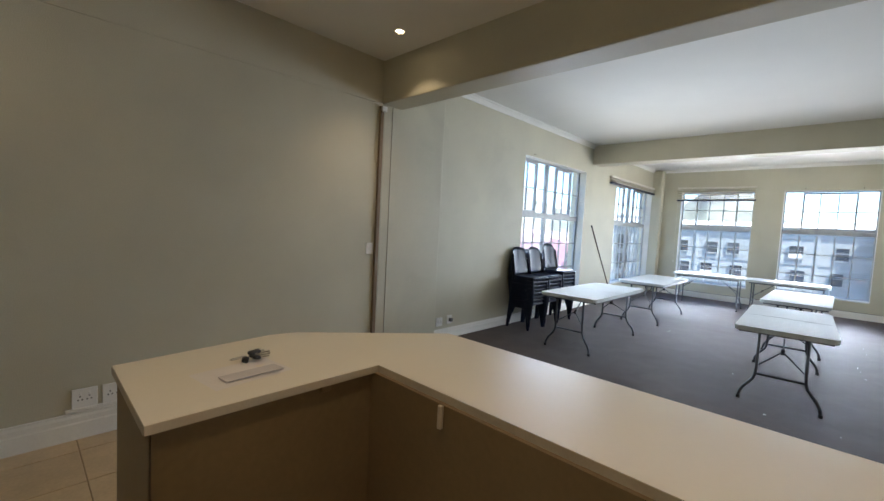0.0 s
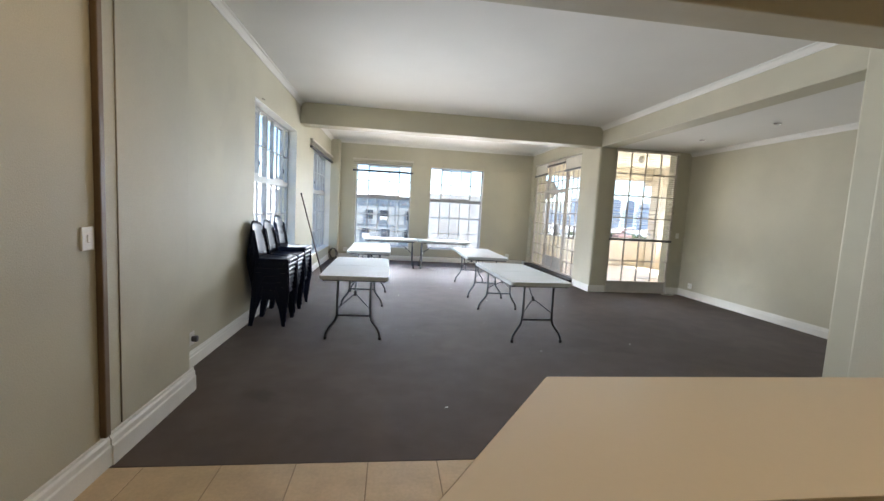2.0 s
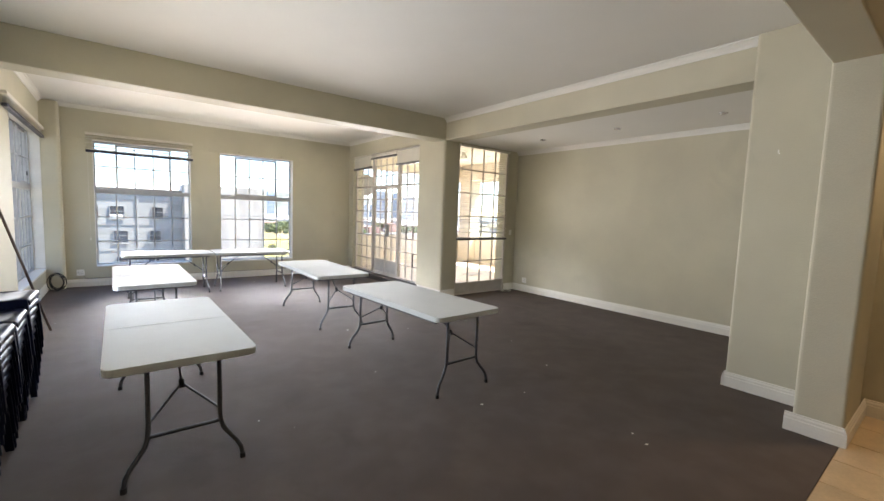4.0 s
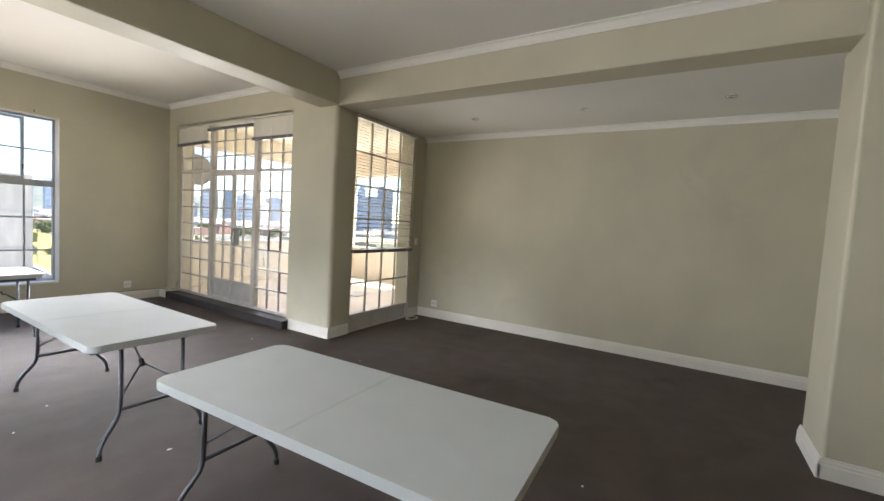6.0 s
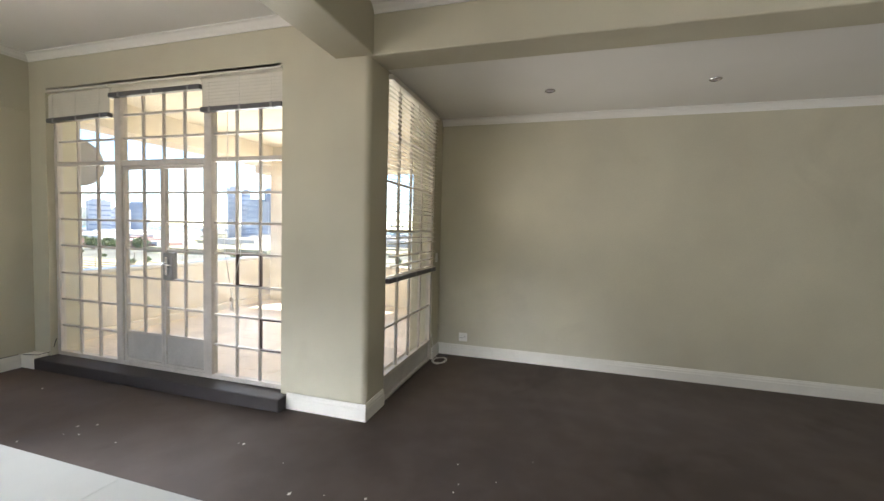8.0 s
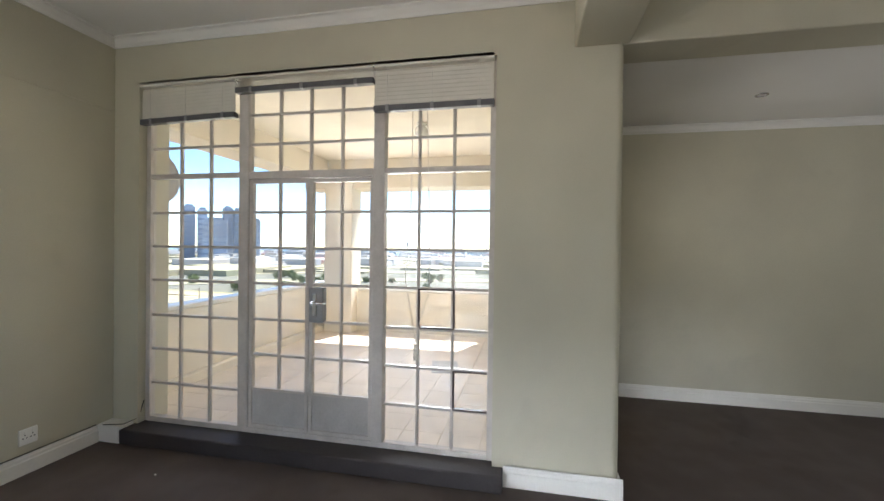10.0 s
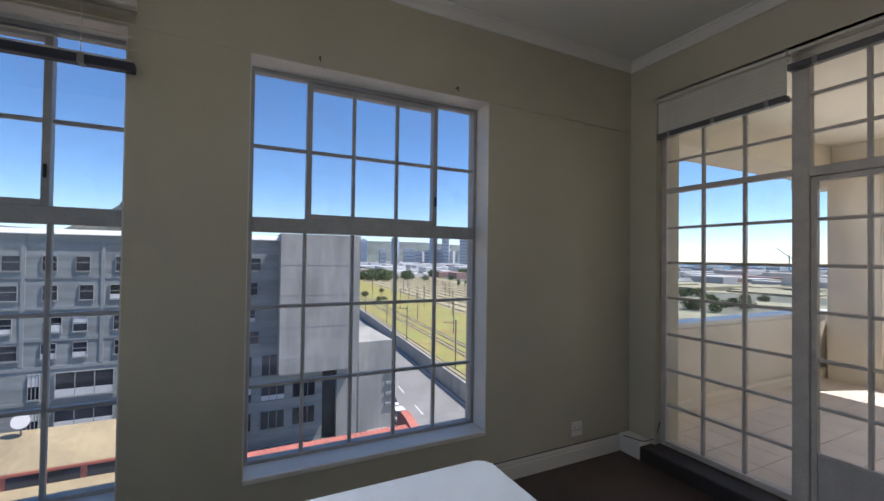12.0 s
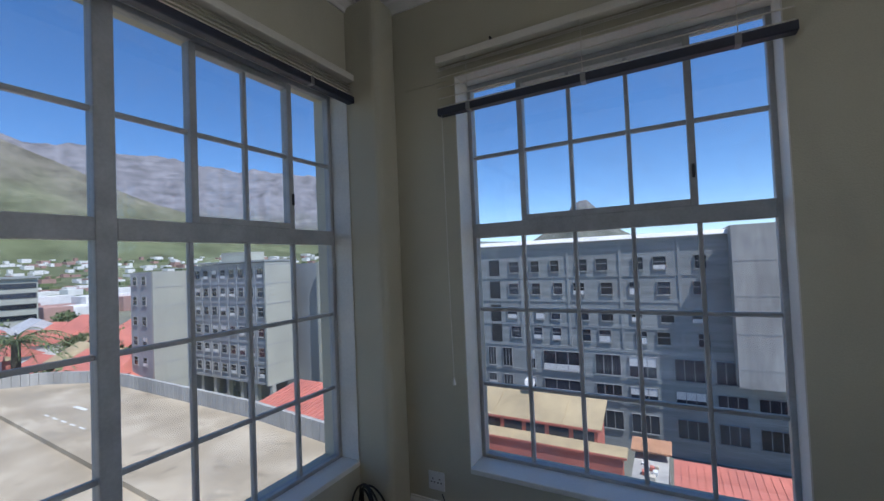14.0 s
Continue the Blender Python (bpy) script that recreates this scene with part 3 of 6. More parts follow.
def blind(name, m, width, top, drop, slats, label, gap=0.012, tilt=0.0, cords=True, spread=None, sag=0.0, railmat=None):
    """A venetian blind hanging in its own plane; u along it, facing -v."""
    ob = thing(name, label, "blind", m=m)
    part("headrail", boxes((0, width, -0.03, 0.03, top - 0.045, top), bevel=0.004), SLAT, ob)
    zs = spread if spread else [top - 0.06 - (drop - 0.10) * (i + 0.5) / slats for i in range(slats)]
    mesh = None
    for z in zs:
        mm = pose(0, 0, z, tilt, sag, 0)
        if mesh is None:
            bm = bmesh.new()
            vs = [[bm.verts.new((u, v, h)) for v, h in ((-0.024, -0.002), (0, 0.003), (0.024, -0.002), (0.024, -0.0032), (0, 0.0018), (-0.024, -0.0032))] for u in (0.006, width - 0.006)]
            for i in range(6):
                bm.faces.new((vs[0][i], vs[0][(i + 1) % 6], vs[1][(i + 1) % 6], vs[1][i]))
            bm.faces.new(vs[0][::-1])
            bm.faces.new(vs[1])
            mesh = part("slat", bm, SLAT, ob)
            mesh.matrix_basis = mm
        else:
            again(mesh, "slat", ob, mm)
    rail = part("bottom_rail", boxes((0, width, -0.028, 0.028, -0.045, 0.0), bevel=0.006, segs=2), railmat or RAIL, ob, "dark grey bottom rail")
    rail.matrix_basis = pose(0, 0, top - drop + 0.045, 0, sag, 0)
    for k in range(3):
        u = width * (0.12 + 0.38 * k)
        part("clip", boxes((u - 0.014, u + 0.014, -0.031, 0.031, -0.047, 0.003), bevel=0.004), LOCK, rail)
        if cords:
            part("ladder_cord", boxes((u - 0.0018, u + 0.0018, -0.027, -0.025, top - drop + 0.03, top - 0.04)), CORD, ob)
    return ob


blind("venetian_blind", pose(-2.355, YF - 0.035, 0), 1.735, 2.925, 0.37, 5, "raised cream venetian blind with a dark bottom rail", tilt=27, spread=[2.855, 2.845, 2.80, 2.735, 2.67, 2.615], railmat=NAVYRAIL)
blind("venetian_blind", pose(XL + 0.035, 7.30, 0, 0, 0, 90), 3.02, 2.90, 0.19, 5, "raised cream venetian blind with a dark bottom rail", tilt=25, railmat=NAVYRAIL)
blind("venetian_blind", pose(3.03, 10.265, 0, 0, 0, -90), 0.92, 3.03, 0.36, 9, "half-raised cream venetian blind over the screen", tilt=75, sag=-1.2)
blind("venetian_blind", pose(3.03, 9.34, 0, 0, 0, -90), 1.18, 3.035, 0.155, 4, "fully raised venetian blind with a grey rail", cords=False)
blind("venetian_blind", pose(3.03, 8.155, 0, 0, 0, -90), 0.90, 3.035, 0.37, 9, "half-raised cream venetian blind over the screen", tilt=75)
dense = [2.92 - 0.042 * i for i in range(28)]
loose = [1.70 - 0.055 * i for i in range(5)] + [1.36, 1.27, 1.175]
blind("venetian_blind", pose(3.365, 6.385, 0), 1.39, 2.995, 1.88, 36, "lowered cream venetian blind with uneven slats", tilt=13, spread=dense + loose, sag=0.0)
knot = thing("blind_cord", "knotted white blind cord hanging by the screen", "cord", m=pose(3.02, 7.80, 0.0))
part("strand", sweep(bmesh.new(), [(0, 0.05, 2.66), (0.005, 0.06, 1.9), (0.01, 0.10, 1.42), (0.01, 0.03, 1.05), (0.01, 0.015, 0.95)], 0.003, 5), CORD, knot)
part("strand", sweep(bmesh.new(), [(0, -0.06, 2.66), (0.005, -0.08, 1.9), (0.01, -0.09, 1.35), (0.01, 0.0, 1.05), (0.01, 0.012, 0.95)], 0.003, 5), CORD, knot)
bm = bmesh.new()
for k in range(7):
    a = k * 1.9
    sweep(bm, [(0.01 + 0.012 * math.cos(a + s), 0.012 + 0.02 * math.sin(a * 1.3 + s), 0.93 - 0.018 * k + 0.012 * math.sin(2 * s)) for s in (0, 1.2, 2.4, 3.6, 4.8)], 0.006, 5)
part("knot", bm, CORD, knot, "tangled knot of cord")
wcord = thing("blind_cord", "thin white pull cord beside the corner window", "cord", m=pose(-2.33, YF - 0.05, 0))
part("strand", sweep(bmesh.new(), [(0, 0, 2.56), (0.0, 0.005, 1.6), (0.004, 0.01, 0.92)], 0.0025, 5), CORD, wcord)
part("tassel", sweep(bmesh.new(), [(0.004, 0.01, 0.94), (0.004, 0.01, 0.90)], lambda s: 0.005 + 0.006 * s, 8), WHITE, wcord)

# ---- folding tables ----


def folding_table(m, label, l=1.80):
    """A folding table 0.77 wide, its length along y."""
    ob = thing("folding_table", label, "table", "folding tables", m)
    w, z = 0.77, 0.745
    bm = bmesh.new()
    pts = []
    for cx, cy, a0 in ((w / 2, l / 2, 0), (-w / 2, l / 2, 90), (-w / 2, -l / 2, 180), (w / 2, -l / 2, 270)):
        r = 0.055
        for k in range(6):
            a = radians(a0 + 18 * k)
            pts.append((cx - math.copysign(r, cx) + r * math.cos(a), cy - math.copysign(r, cy) + r * math.sin(a)))
    prism(bm, pts, z - 0.045, z)
    rim = [e for e in bm.edges if abs(e.verts[0].co.z - e.verts[1].co.z) < 1e-5]
    bmesh.ops.bevel(bm, geom=rim, offset=0.007, segments=2, profile=0.5, affect="EDGES")
    part("tabletop", bm, TABLE, ob, "white moulded plastic top")
    part("seam", boxes((-w / 2 + 0.008, w / 2 - 0.008, -0.003, 0.003, z - 0.002, z + 0.0008)), TABLE, ob)
    for s in (-1, 1):
        part("apron", boxes((s * 0.34 - 0.012, s * 0.34 + 0.012, -l / 2 + 0.08, l / 2 - 0.08, z - 0.072, z - 0.045), bevel=0.003), TUBE, ob)
    for s in (-1, 1):
        y = s * (l / 2 - 0.11)
        for k in (-1, 1):
            leg = [(k * 0.185, y, z - 0.05), (k * 0.185, y, 0.34), (k * 0.19, y, 0.27), (k * 0.205, y, 0.22), (k * 0.24, y + s * 0.01, 0.17), (k * 0.275, y + s * 0.02, 0.125), (k * 0.30, y + s * 0.025, 0.075), (k * 0.308, y + s * 0.03, 0.012)]
            lg = part("leg", sweep(bmesh.new(), leg, 0.0135, 10), TUBE, ob, "bent grey steel tube leg", True)
            part("rubber_foot", disc(bmesh.new(), (k * 0.308, y + s * 0.03, 0.0), (0, 0, 1), 0.017, 0.03, 12), RUBBER, lg)
        part("crossbar", sweep(bmesh.new(), [(-0.195, y, 0.275), (0.195, y, 0.275)], 0.012, 8), TUBE, ob, "", True)
        part("crossbar", sweep(bmesh.new(), [(-0.33, y, z - 0.062), (0.33, y, z - 0.062)], 0.011, 8), TUBE, ob, "", True)
        j = (0, y - s * 0.17, 0.50)
        part("brace", sweep(bmesh.new(), [(0, y - s * 0.42, z - 0.055), j], 0.008, 6), TUBE, ob)
        part("brace_collar", disc(bmesh.new(), (0, y - s * 0.155, 0.475), (0, -s * 0.6, 1), 0.016, 0.05, 8), RUBBER, ob)
        for k in (-1, 1):
            part("brace", sweep(bmesh.new(), [j, (k * 0.18, y, 0.36)], 0.007, 6), TUBE, ob)
    return ob


first = folding_table(pose(-1.60, 3.765, 0, 0, 0, 0.4), "white folding table with bent grey steel legs")
for x, y, a in ((0.565, 3.75, 2.2), (0.54, 6.27, -0.6), (-1.585, 6.50, 0.8)):
    copy_thing(first, pose(x, y, 0, 0, 0, a))
short = folding_table(pose(0.205, 9.17, 0, 0, 0, 90), "shorter white folding table by the windows", 1.37)
copy_thing(short, pose(-1.19, 9.17, 0, 0, 0, 90.4))

# ---- stacked chairs ----


def shell(bm, a, b):
    """Closes two like grids of vertices into a thin solid."""
    n, m = len(a) - 1, len(a[0]) - 1
    for i in range(n):
        for k in range(m):
            bm.faces.new((a[i][k], a[i][k + 1], a[i + 1][k + 1], a[i + 1][k]))
            bm.faces.new((b[i][k + 1], b[i][k], b[i + 1][k], b[i + 1][k + 1]))
        bm.faces.new((a[i][0], a[i + 1][0], b[i + 1][0], b[i][0]))
        bm.faces.new((a[i + 1][m], a[i][m], b[i][m], b[i + 1][m]))
    for k in range(m):
        bm.faces.new((a[n][k], a[n][k + 1], b[n][k + 1], b[n][k]))
        bm.faces.new((a[0][k + 1], a[0][k], b[0][k], b[0][k + 1]))


def plastic_chair(m):
    """An armless moulded chair that faces +x; its front legs stand at x = 0."""
    ob = thing("plastic_chair", "dark navy moulded plastic chair in a stack", "chair", "stacked chairs", m)
    w, sz, deep = 0.43, 0.43, 0.37
    # dished seat with a rolled front lip
    bm = bmesh.new()
    line = [(-deep, 0.004), (-deep * 0.8, -0.006), (-deep * 0.45, -0.012), (-0.08, -0.004), (-0.03, 0.0), (0.004, -0.004), (0.020, -0.018), (0.024, -0.045)]
    rows = []
    for x, dz in line:
        rows.append([(x, (w / 2) * q, sz + dz - 0.008 * (1 - q * q) * (x < -0.03)) for q in (-1, -0.93, -0.5, 0, 0.5, 0.93, 1)])
    top = [[bm.verts.new((x, y, z - (0.006 if abs(y) > w * 0.49 else 0))) for x, y, z in r] for r in rows]
    low = [[bm.verts.new((x - (0.008 if i > 4 else 0), y, z - 0.016 * (i < 6))) for x, y, z in r] for i, r in enumerate(rows)]
    shell(bm, top, low)
    part("seat", bm, NAVY, ob, "dished seat with a rolled front lip", True)
    # back that leans and rounds off at the top
    bm = bmesh.new()
    rows = []
    for i in range(10):
        s = i / 9
        z = sz - 0.02 + 0.46 * s
        half = (w / 2 - 0.004) * (1 - 0.06 * s) * (1 if s < 0.75 else math.sqrt(max(0.02, 1 - ((s - 0.75) / 0.25) ** 2 * 0.45)))
        rows.append([(-deep + 0.022 - 0.085 * s ** 1.2 - 0.028 * (1 - q * q), q * half, z - 0.03 * q * q * s) for q in (-1, -0.9, -0.55, -0.2, 0.2, 0.55, 0.9, 1)])
    front = [[bm.verts.new(p) for p in r] for r in rows]
    back = [[bm.verts.new((p[0] - 0.014, p[1], p[2])) for p in r] for r in rows]
    shell(bm, front, back)
    part("backrest", bm, NAVY, ob, "curved solid back", True)
    for s in (-1, 1):
        bm = bmesh.new()
        box(bm, -deep, 0.012, s * (w / 2) - 0.008, s * (w / 2) + 0.006, sz - 0.10, sz - 0.006, 0.006, 2)
        part("side_skirt", bm, NAVY, ob)
        bm = bmesh.new()
        sweep(bm, [(-deep + 0.03 - 0.085 * q ** 1.2, s * (w / 2 - 0.004) * (1 - 0.06 * q), sz + 0.46 * q - 0.03 * q) for q in (0, 0.2, 0.4, 0.6, 0.78)], 0.011, 8)
        part("back_rim", bm, NAVY, ob, "", True)
        for x0, lean in ((0.0, 0.02), (-deep + 0.01, -0.03)):
            bm = bmesh.new()
            y = s * (w / 2 - 0.012)
            x1, x2 = (x0 - 0.10, x0 + 0.014) if x0 > -0.2 else (x0 - 0.01, x0 + 0.125)
            vs = []
            for z, f, dx in ((0.0, 0.36, lean), (0.2, 0.6, lean * 0.55), (sz - 0.06, 1.0, 0.0)):
                hx = (x2 - x1) / 2 * f
                cx = (x2 - hx if x0 > -0.2 else x1 + hx) + dx
                cy, hy = y + s * 0.014 * (1 - z / sz), 0.021 * f
                vs.append([bm.verts.new(p) for p in ((cx - hx, cy - hy, z), (cx + hx, cy - hy, z), (cx + hx, cy + hy, z), (cx - hx, cy + hy, z))])
            for lo, hi in zip(vs, vs[1:]):
                for k in range(4):
                    bm.faces.new((lo[k], lo[(k + 1) % 4], hi[(k + 1) % 4], hi[k]))
            bm.faces.new(vs[0][::-1])
            bm.faces.new(vs[-1])
            bmesh.ops.bevel(bm, geom=[e for e in bm.edges if abs(e.verts[0].co.z - e.verts[1].co.z) > 0.05], offset=0.005, segments=1, affect="EDGES")
            part("leg", bm, NAVY, ob)
    return ob


chair = plastic_chair(pose(-2.49, 3.63, 0))
for k, (sx, sy, count, turn) in enumerate(((-2.49, 3.63, 8, 0), (-2.49, 4.10, 8, 1.5), (-2.49, 4.57, 9, -1))):
    for i in range(count):
        if k or i:
            copy_thing(chair, pose(sx + 0.007 * i, sy + 0.004 * math.sin(i * 2.1), 0.059 * i, 0, 0, turn + 0.6 * math.sin(i * 1.7)))

# ---- pole against the wall ----
pole = thing("window_pole", "long dark wooden pole leaning on the wall", "pole")
part("shaft", sweep(bmesh.new(), [(-2.60, 7.13, 0.005), (-2.94, 6.50, 1.71)], 0.013, 10), WOODPOLE, pole, "", True)
part("end_cap", sweep(bmesh.new(), [(-2.937, 6.506, 1.69), (-2.942, 6.495, 1.73)], 0.015, 10), RUBBER, pole)

# ---- counter ----
CZ = 0.968
OUT = [(-1.10, -1.87), (-1.18, -1.22), (-1.15, -1.09), (-0.655, -0.43), (2.30, -0.43), (2.30, -1.055), (-0.485, -1.055), (-0.485, -1.88)]
counter = thing("reception_counter", "cream laminate L-shaped reception counter with brown panels", "counter")
bm = prism(bmesh.new(), OUT, CZ - 0.028, CZ)
part("countertop", bm, COUNTER, counter, "cream laminate worktop with a cut corner")
bm = bmesh.new()
for (ax, ay), (bx, by) in zip(OUT, OUT[1:] + OUT[:1]):
    d = Vector((bx - ax, by - ay, 0)).normalized()
    nrm = Vector((d.y, -d.x, 0))
    vs = [Vector((ax, ay, 0)), Vector((bx, by, 0))]
    q = [bm.verts.new(v + nrm * o + Vector((0, 0, z))) for o, z in ((-0.002, CZ - 0.0015), (-0.002, CZ - 0.03)) for v in vs]
    bm.faces.new((q[0], q[1], q[3], q[2]))
part("edge_band", bm, EDGE, counter, "darker edge band")


def panel(a, b, t=0.02, z0=0.0, name="panel"):
    a, b = Vector((*a, 0)), Vector((*b, 0))
    d = (b - a).normalized()
    nrm = Vector((-d.y, d.x, 0)) * t
    pts = [a, b, b + nrm, a + nrm]
    return part(name, prism(bmesh.new(), [(p.x, p.y) for p in pts], z0, CZ - 0.03), BROWN, counter)


panel((-1.06, -1.84), (-1.06, -1.10))
panel((-1.06, -1.10), (-0.62, -0.52))
panel((-0.62, -0.52), (2.26, -0.52))
panel((-1.06, -1.86), (-0.50, -1.86), name="end_panel")
panel((-0.505, -1.86), (-0.505, -1.075), z0=0.0, name="inner_panel")
panel((-0.505, -1.075), (2.26, -1.075), z0=0.0, name="inner_panel")
part("bracket", boxes((-0.095, -0.075, -1.092, -1.075, CZ - 0.115, CZ - 0.03), bevel=0.003), EDGE, counter, "pale upright bracket")
part("socket_box", boxes((-0.505, -0.488, -1.32, -1.28, CZ - 0.055, CZ - 0.03), bevel=0.003), BROWN, counter)
sheet = thing("paper_sheet", "white paper sheet lying flat on the counter", "paper", m=pose(-0.735, -1.52, CZ - 0.002, 0, 0, 8))
bm = bmesh.new()
g = [[bm.verts.new((-0.105 + 0.21 * i / 8, -0.15 + 0.30 * j / 8, 0.003 + 0.002 * noise.noise(Vector((i * 0.5, j * 0.4, 1))))) for j in range(9)] for i in range(9)]
for i in range(8):
    for j in range(8):
        bm.faces.new((g[i][j], g[i + 1][j], g[i + 1][j + 1], g[i][j + 1]))
part("sheet", bm, PAPER, sheet)
leaf = tagged(part("folded_leaflet", boxes((-0.04, 0.04, -0.11, 0.11, 0, 0.003), bevel=0.001), GREYPAPER), "grey printed folded leaflet on the counter", "leaflet")
leaf.matrix_basis = pose(-0.695, -1.50, CZ + 0.006, 0, -3, 4)
keys = thing("bunch_of_keys", "bunch of keys with black fobs on a ring", "keys", m=pose(-0.84, -1.45, CZ))
bm = bmesh.new()
sweep(bm, [(0.03 * math.cos(a), -0.05 + 0.03 * math.sin(a), 0.024 + 0.014 * math.cos(a)) for a in [k * math.tau / 16 for k in range(16)]], 0.0022, 6, True)
part("key_ring", bm, CHROME, keys, "", True)
for k, a in enumerate((-30, -12, 4, 20, 38)):
    bm = bmesh.new()
    disc(bm, (0, 0.03, -0.001), (0, 0, 1), 0.013, 0.0025, 12)
    box(bm, -0.0045, 0.0045, 0.04, 0.082 + 0.005 * (k % 3), -0.001, 0.0015)
    part("key", bm, KEYMETAL, keys).matrix_basis = pose(0.0, -0.01, 0.012 + 0.007 * k, 10 - 4 * k, 6, a)
for k, (x, y, a, tilt) in enumerate(((-0.008, -0.02, 65, 20), (0.012, 0.012, 100, 10), (-0.014, 0.02, 20, 8))):
    bm = bmesh.new()
    box(bm, -0.013, 0.013, -0.026, 0.026, 0, 0.014, 0.005, 3)
    part("fob", bm, RUBBER, keys, "black leather fob", True).matrix_basis = pose(x, y, 0.004 + 0.011 * k, 0, tilt, a)

# ---- sockets, switches, pier edge strip ----


def wall_plate(name, m, w, h, label, category, kind):
    """A plate in its own plane: u across, z up, facing -v."""
    ob = thing(name, label, category, m=m)
    part("plate", boxes((-w / 2, w / 2, -0.012, 0.0, -h / 2, h / 2), bevel=0.004, segs=2), WHITE, ob)
    if kind == "socket":
        for u in (-0.024, 0.024) if w > 0.1 else (0,):
            for du, dz in ((0, 0.014), (-0.011, -0.008), (0.011, -0.008)):
                part("pin_hole", boxes((u + du - 0.004, u + du + 0.004, -0.0128, -0.0115, dz - 0.004, dz + 0.004)), DARK, ob)
            part("rocker", boxes((u - 0.006, u + 0.006, -0.016, -0.012, 0.026, 0.042), bevel=0.002), WHITE, ob)
    elif kind == "switch":
        part("rocker", boxes((-0.012, 0.012, -0.018, -0.012, -0.02, 0.02), bevel=0.003), WHITE, ob)
    return ob


wall_plate("socket", pose(2.375, YF, 0.265), 0.115, 0.115, "white double socket above the skirting", "socket", "socket")
wall_plate("socket", pose(-2.50, YF, 0.27), 0.115, 0.115, "white double socket above the skirting", "socket", "socket")
wall_plate("socket", pose(5.06, 6.06, 0.245, 0, 0, -90), 0.11, 0.11, "white socket on the alcove wall", "socket", "socket")
wall_plate("switch", pose(4.90, 6.40, 1.27), 0.075, 0.115, "white light switch beside the side window", "switch", "switch")
wall_plate("switch", pose(-2.735, 0.52, 1.286, 0, 0, 90), 0.085, 0.12, "white light switch on the lobby wall", "switch", "switch")
wall_plate("bell_button", pose(-2.735, 0.61, 1.27, 0, 0, 90), 0.022, 0.03, "tiny white button beside the switch", "button", "")
wall_plate("socket", pose(XL, 1.90, 0.25, 0, 0, 90), 0.12, 0.12, "white socket on the wall above the skirting", "socket", "socket")
wall_plate("socket", pose(XL, 2.10, 0.26, 0, 0, 90), 0.10, 0.12, "white socket with a plug on the wall", "socket", "socket")
plug = thing("plug", "dark grey plug pushed into the wall socket", "plug", m=pose(XL + 0.012, 2.10, 0.26))
bm = bmesh.new()
box(bm, 0, 0.05, -0.022, 0.022, -0.025, 0.025, 0.01, 2)
part("body", bm, RAIL, plug)
for y in (-1.80, -1.64):
    wall_plate("socket", pose(-2.735, y, 0.275, 0, 0, 90), 0.135, 0.135, "white double socket on the lobby wall", "socket", "socket")
tagged(part("cable_trunking", boxes((-2.735, -2.715, -1.90, -1.45, 0.188, 0.212), bevel=0.003), TRIM), "white plastic trunking above the skirting", "trunking")
# brown strip stands for shaded pier gap, the thin line for a crack
con = thing("conduit", "brown strip for gap shade and thin line for a crack at the pier edge", "conduit")
part("trunking", boxes((-2.735, -2.70, 0.580, 0.622, 0.19, 2.80), bevel=0.006, segs=2), TRUNK, con, "brown strip painted as the shade of a gap")
part("cable", sweep(bmesh.new(), [(-2.729, 0.76, 0.19), (-2.730, 0.762, 1.5), (-2.729, 0.76, 2.83)], 0.0045, 8), CRACK, con, "", True)
bm = bmesh.new()
box(bm, -2.735, -2.68, 0.585, 0.65, 2.745, 2.80, 0.006, 2)
part("junction_box", bm, WHITE, con)
cable = thing("cable_coil", "loose white cable coiled on the carpet", "cable", m=pose(4.72, 6.27, 0))
pts = [(0.12 * math.cos(a) * (1 + 0.12 * math.sin(2.3 * a)), 0.08 * math.sin(a) + 0.015 * math.sin(a * 0.7), 0.008 + 0.003 * (a / math.tau) + 0.004 * math.sin(a * 1.9) ** 2) for a in [k * 0.35 for k in range(54)]]
pts = [(-0.01, 0.11, 0.34), (-0.03, 0.09, 0.25), (-0.02, 0.07, 0.10), (0.05, 0.06, 0.03)] + pts
part("cord", sweep(bmesh.new(), pts, 0.005, 6), CORD, cable, "", True)
ring = thing("cable_coil", "coil of dark cable under the corner window", "cable", m=pose(-2.80, 10.22, 0, 0, 0, 72))
bm = bmesh.new()
for k in range(5):
    sweep(bm, [(0.022 * k - 0.06 + 0.03 * math.sin(a + k), (0.125 - 0.012 * (k % 3)) * math.cos(a), 0.166 + (0.16 - 0.018 * (k % 3)) * math.sin(a)) for a in [j * math.tau / 22 for j in range(22)]], 0.006, 6, True)
part("cord", bm, CABLE, ring, "", True)
fl = thing("floor_cable", "thin dark cable along the skirting", "cable")
part("cord", sweep(bmesh.new(), [(-2.45, YF - 0.03, 0.21), (-2.42, YF - 0.035, 0.157), (-1.5, YF - 0.022, 0.151), (0, YF - 0.022, 0.151), (1.6, YF - 0.022, 0.151), (2.84, YF - 0.022, 0.151)], 0.004, 6), CABLE, fl)
part("cord", sweep(bmesh.new(), [(2.85, 10.44, 0.152), (2.90, 10.29, 0.152), (3.02, 10.27, 0.16), (3.05, 10.25, 0.30)], 0.004, 6), CABLE, fl)

# ---- ceiling downlights ----


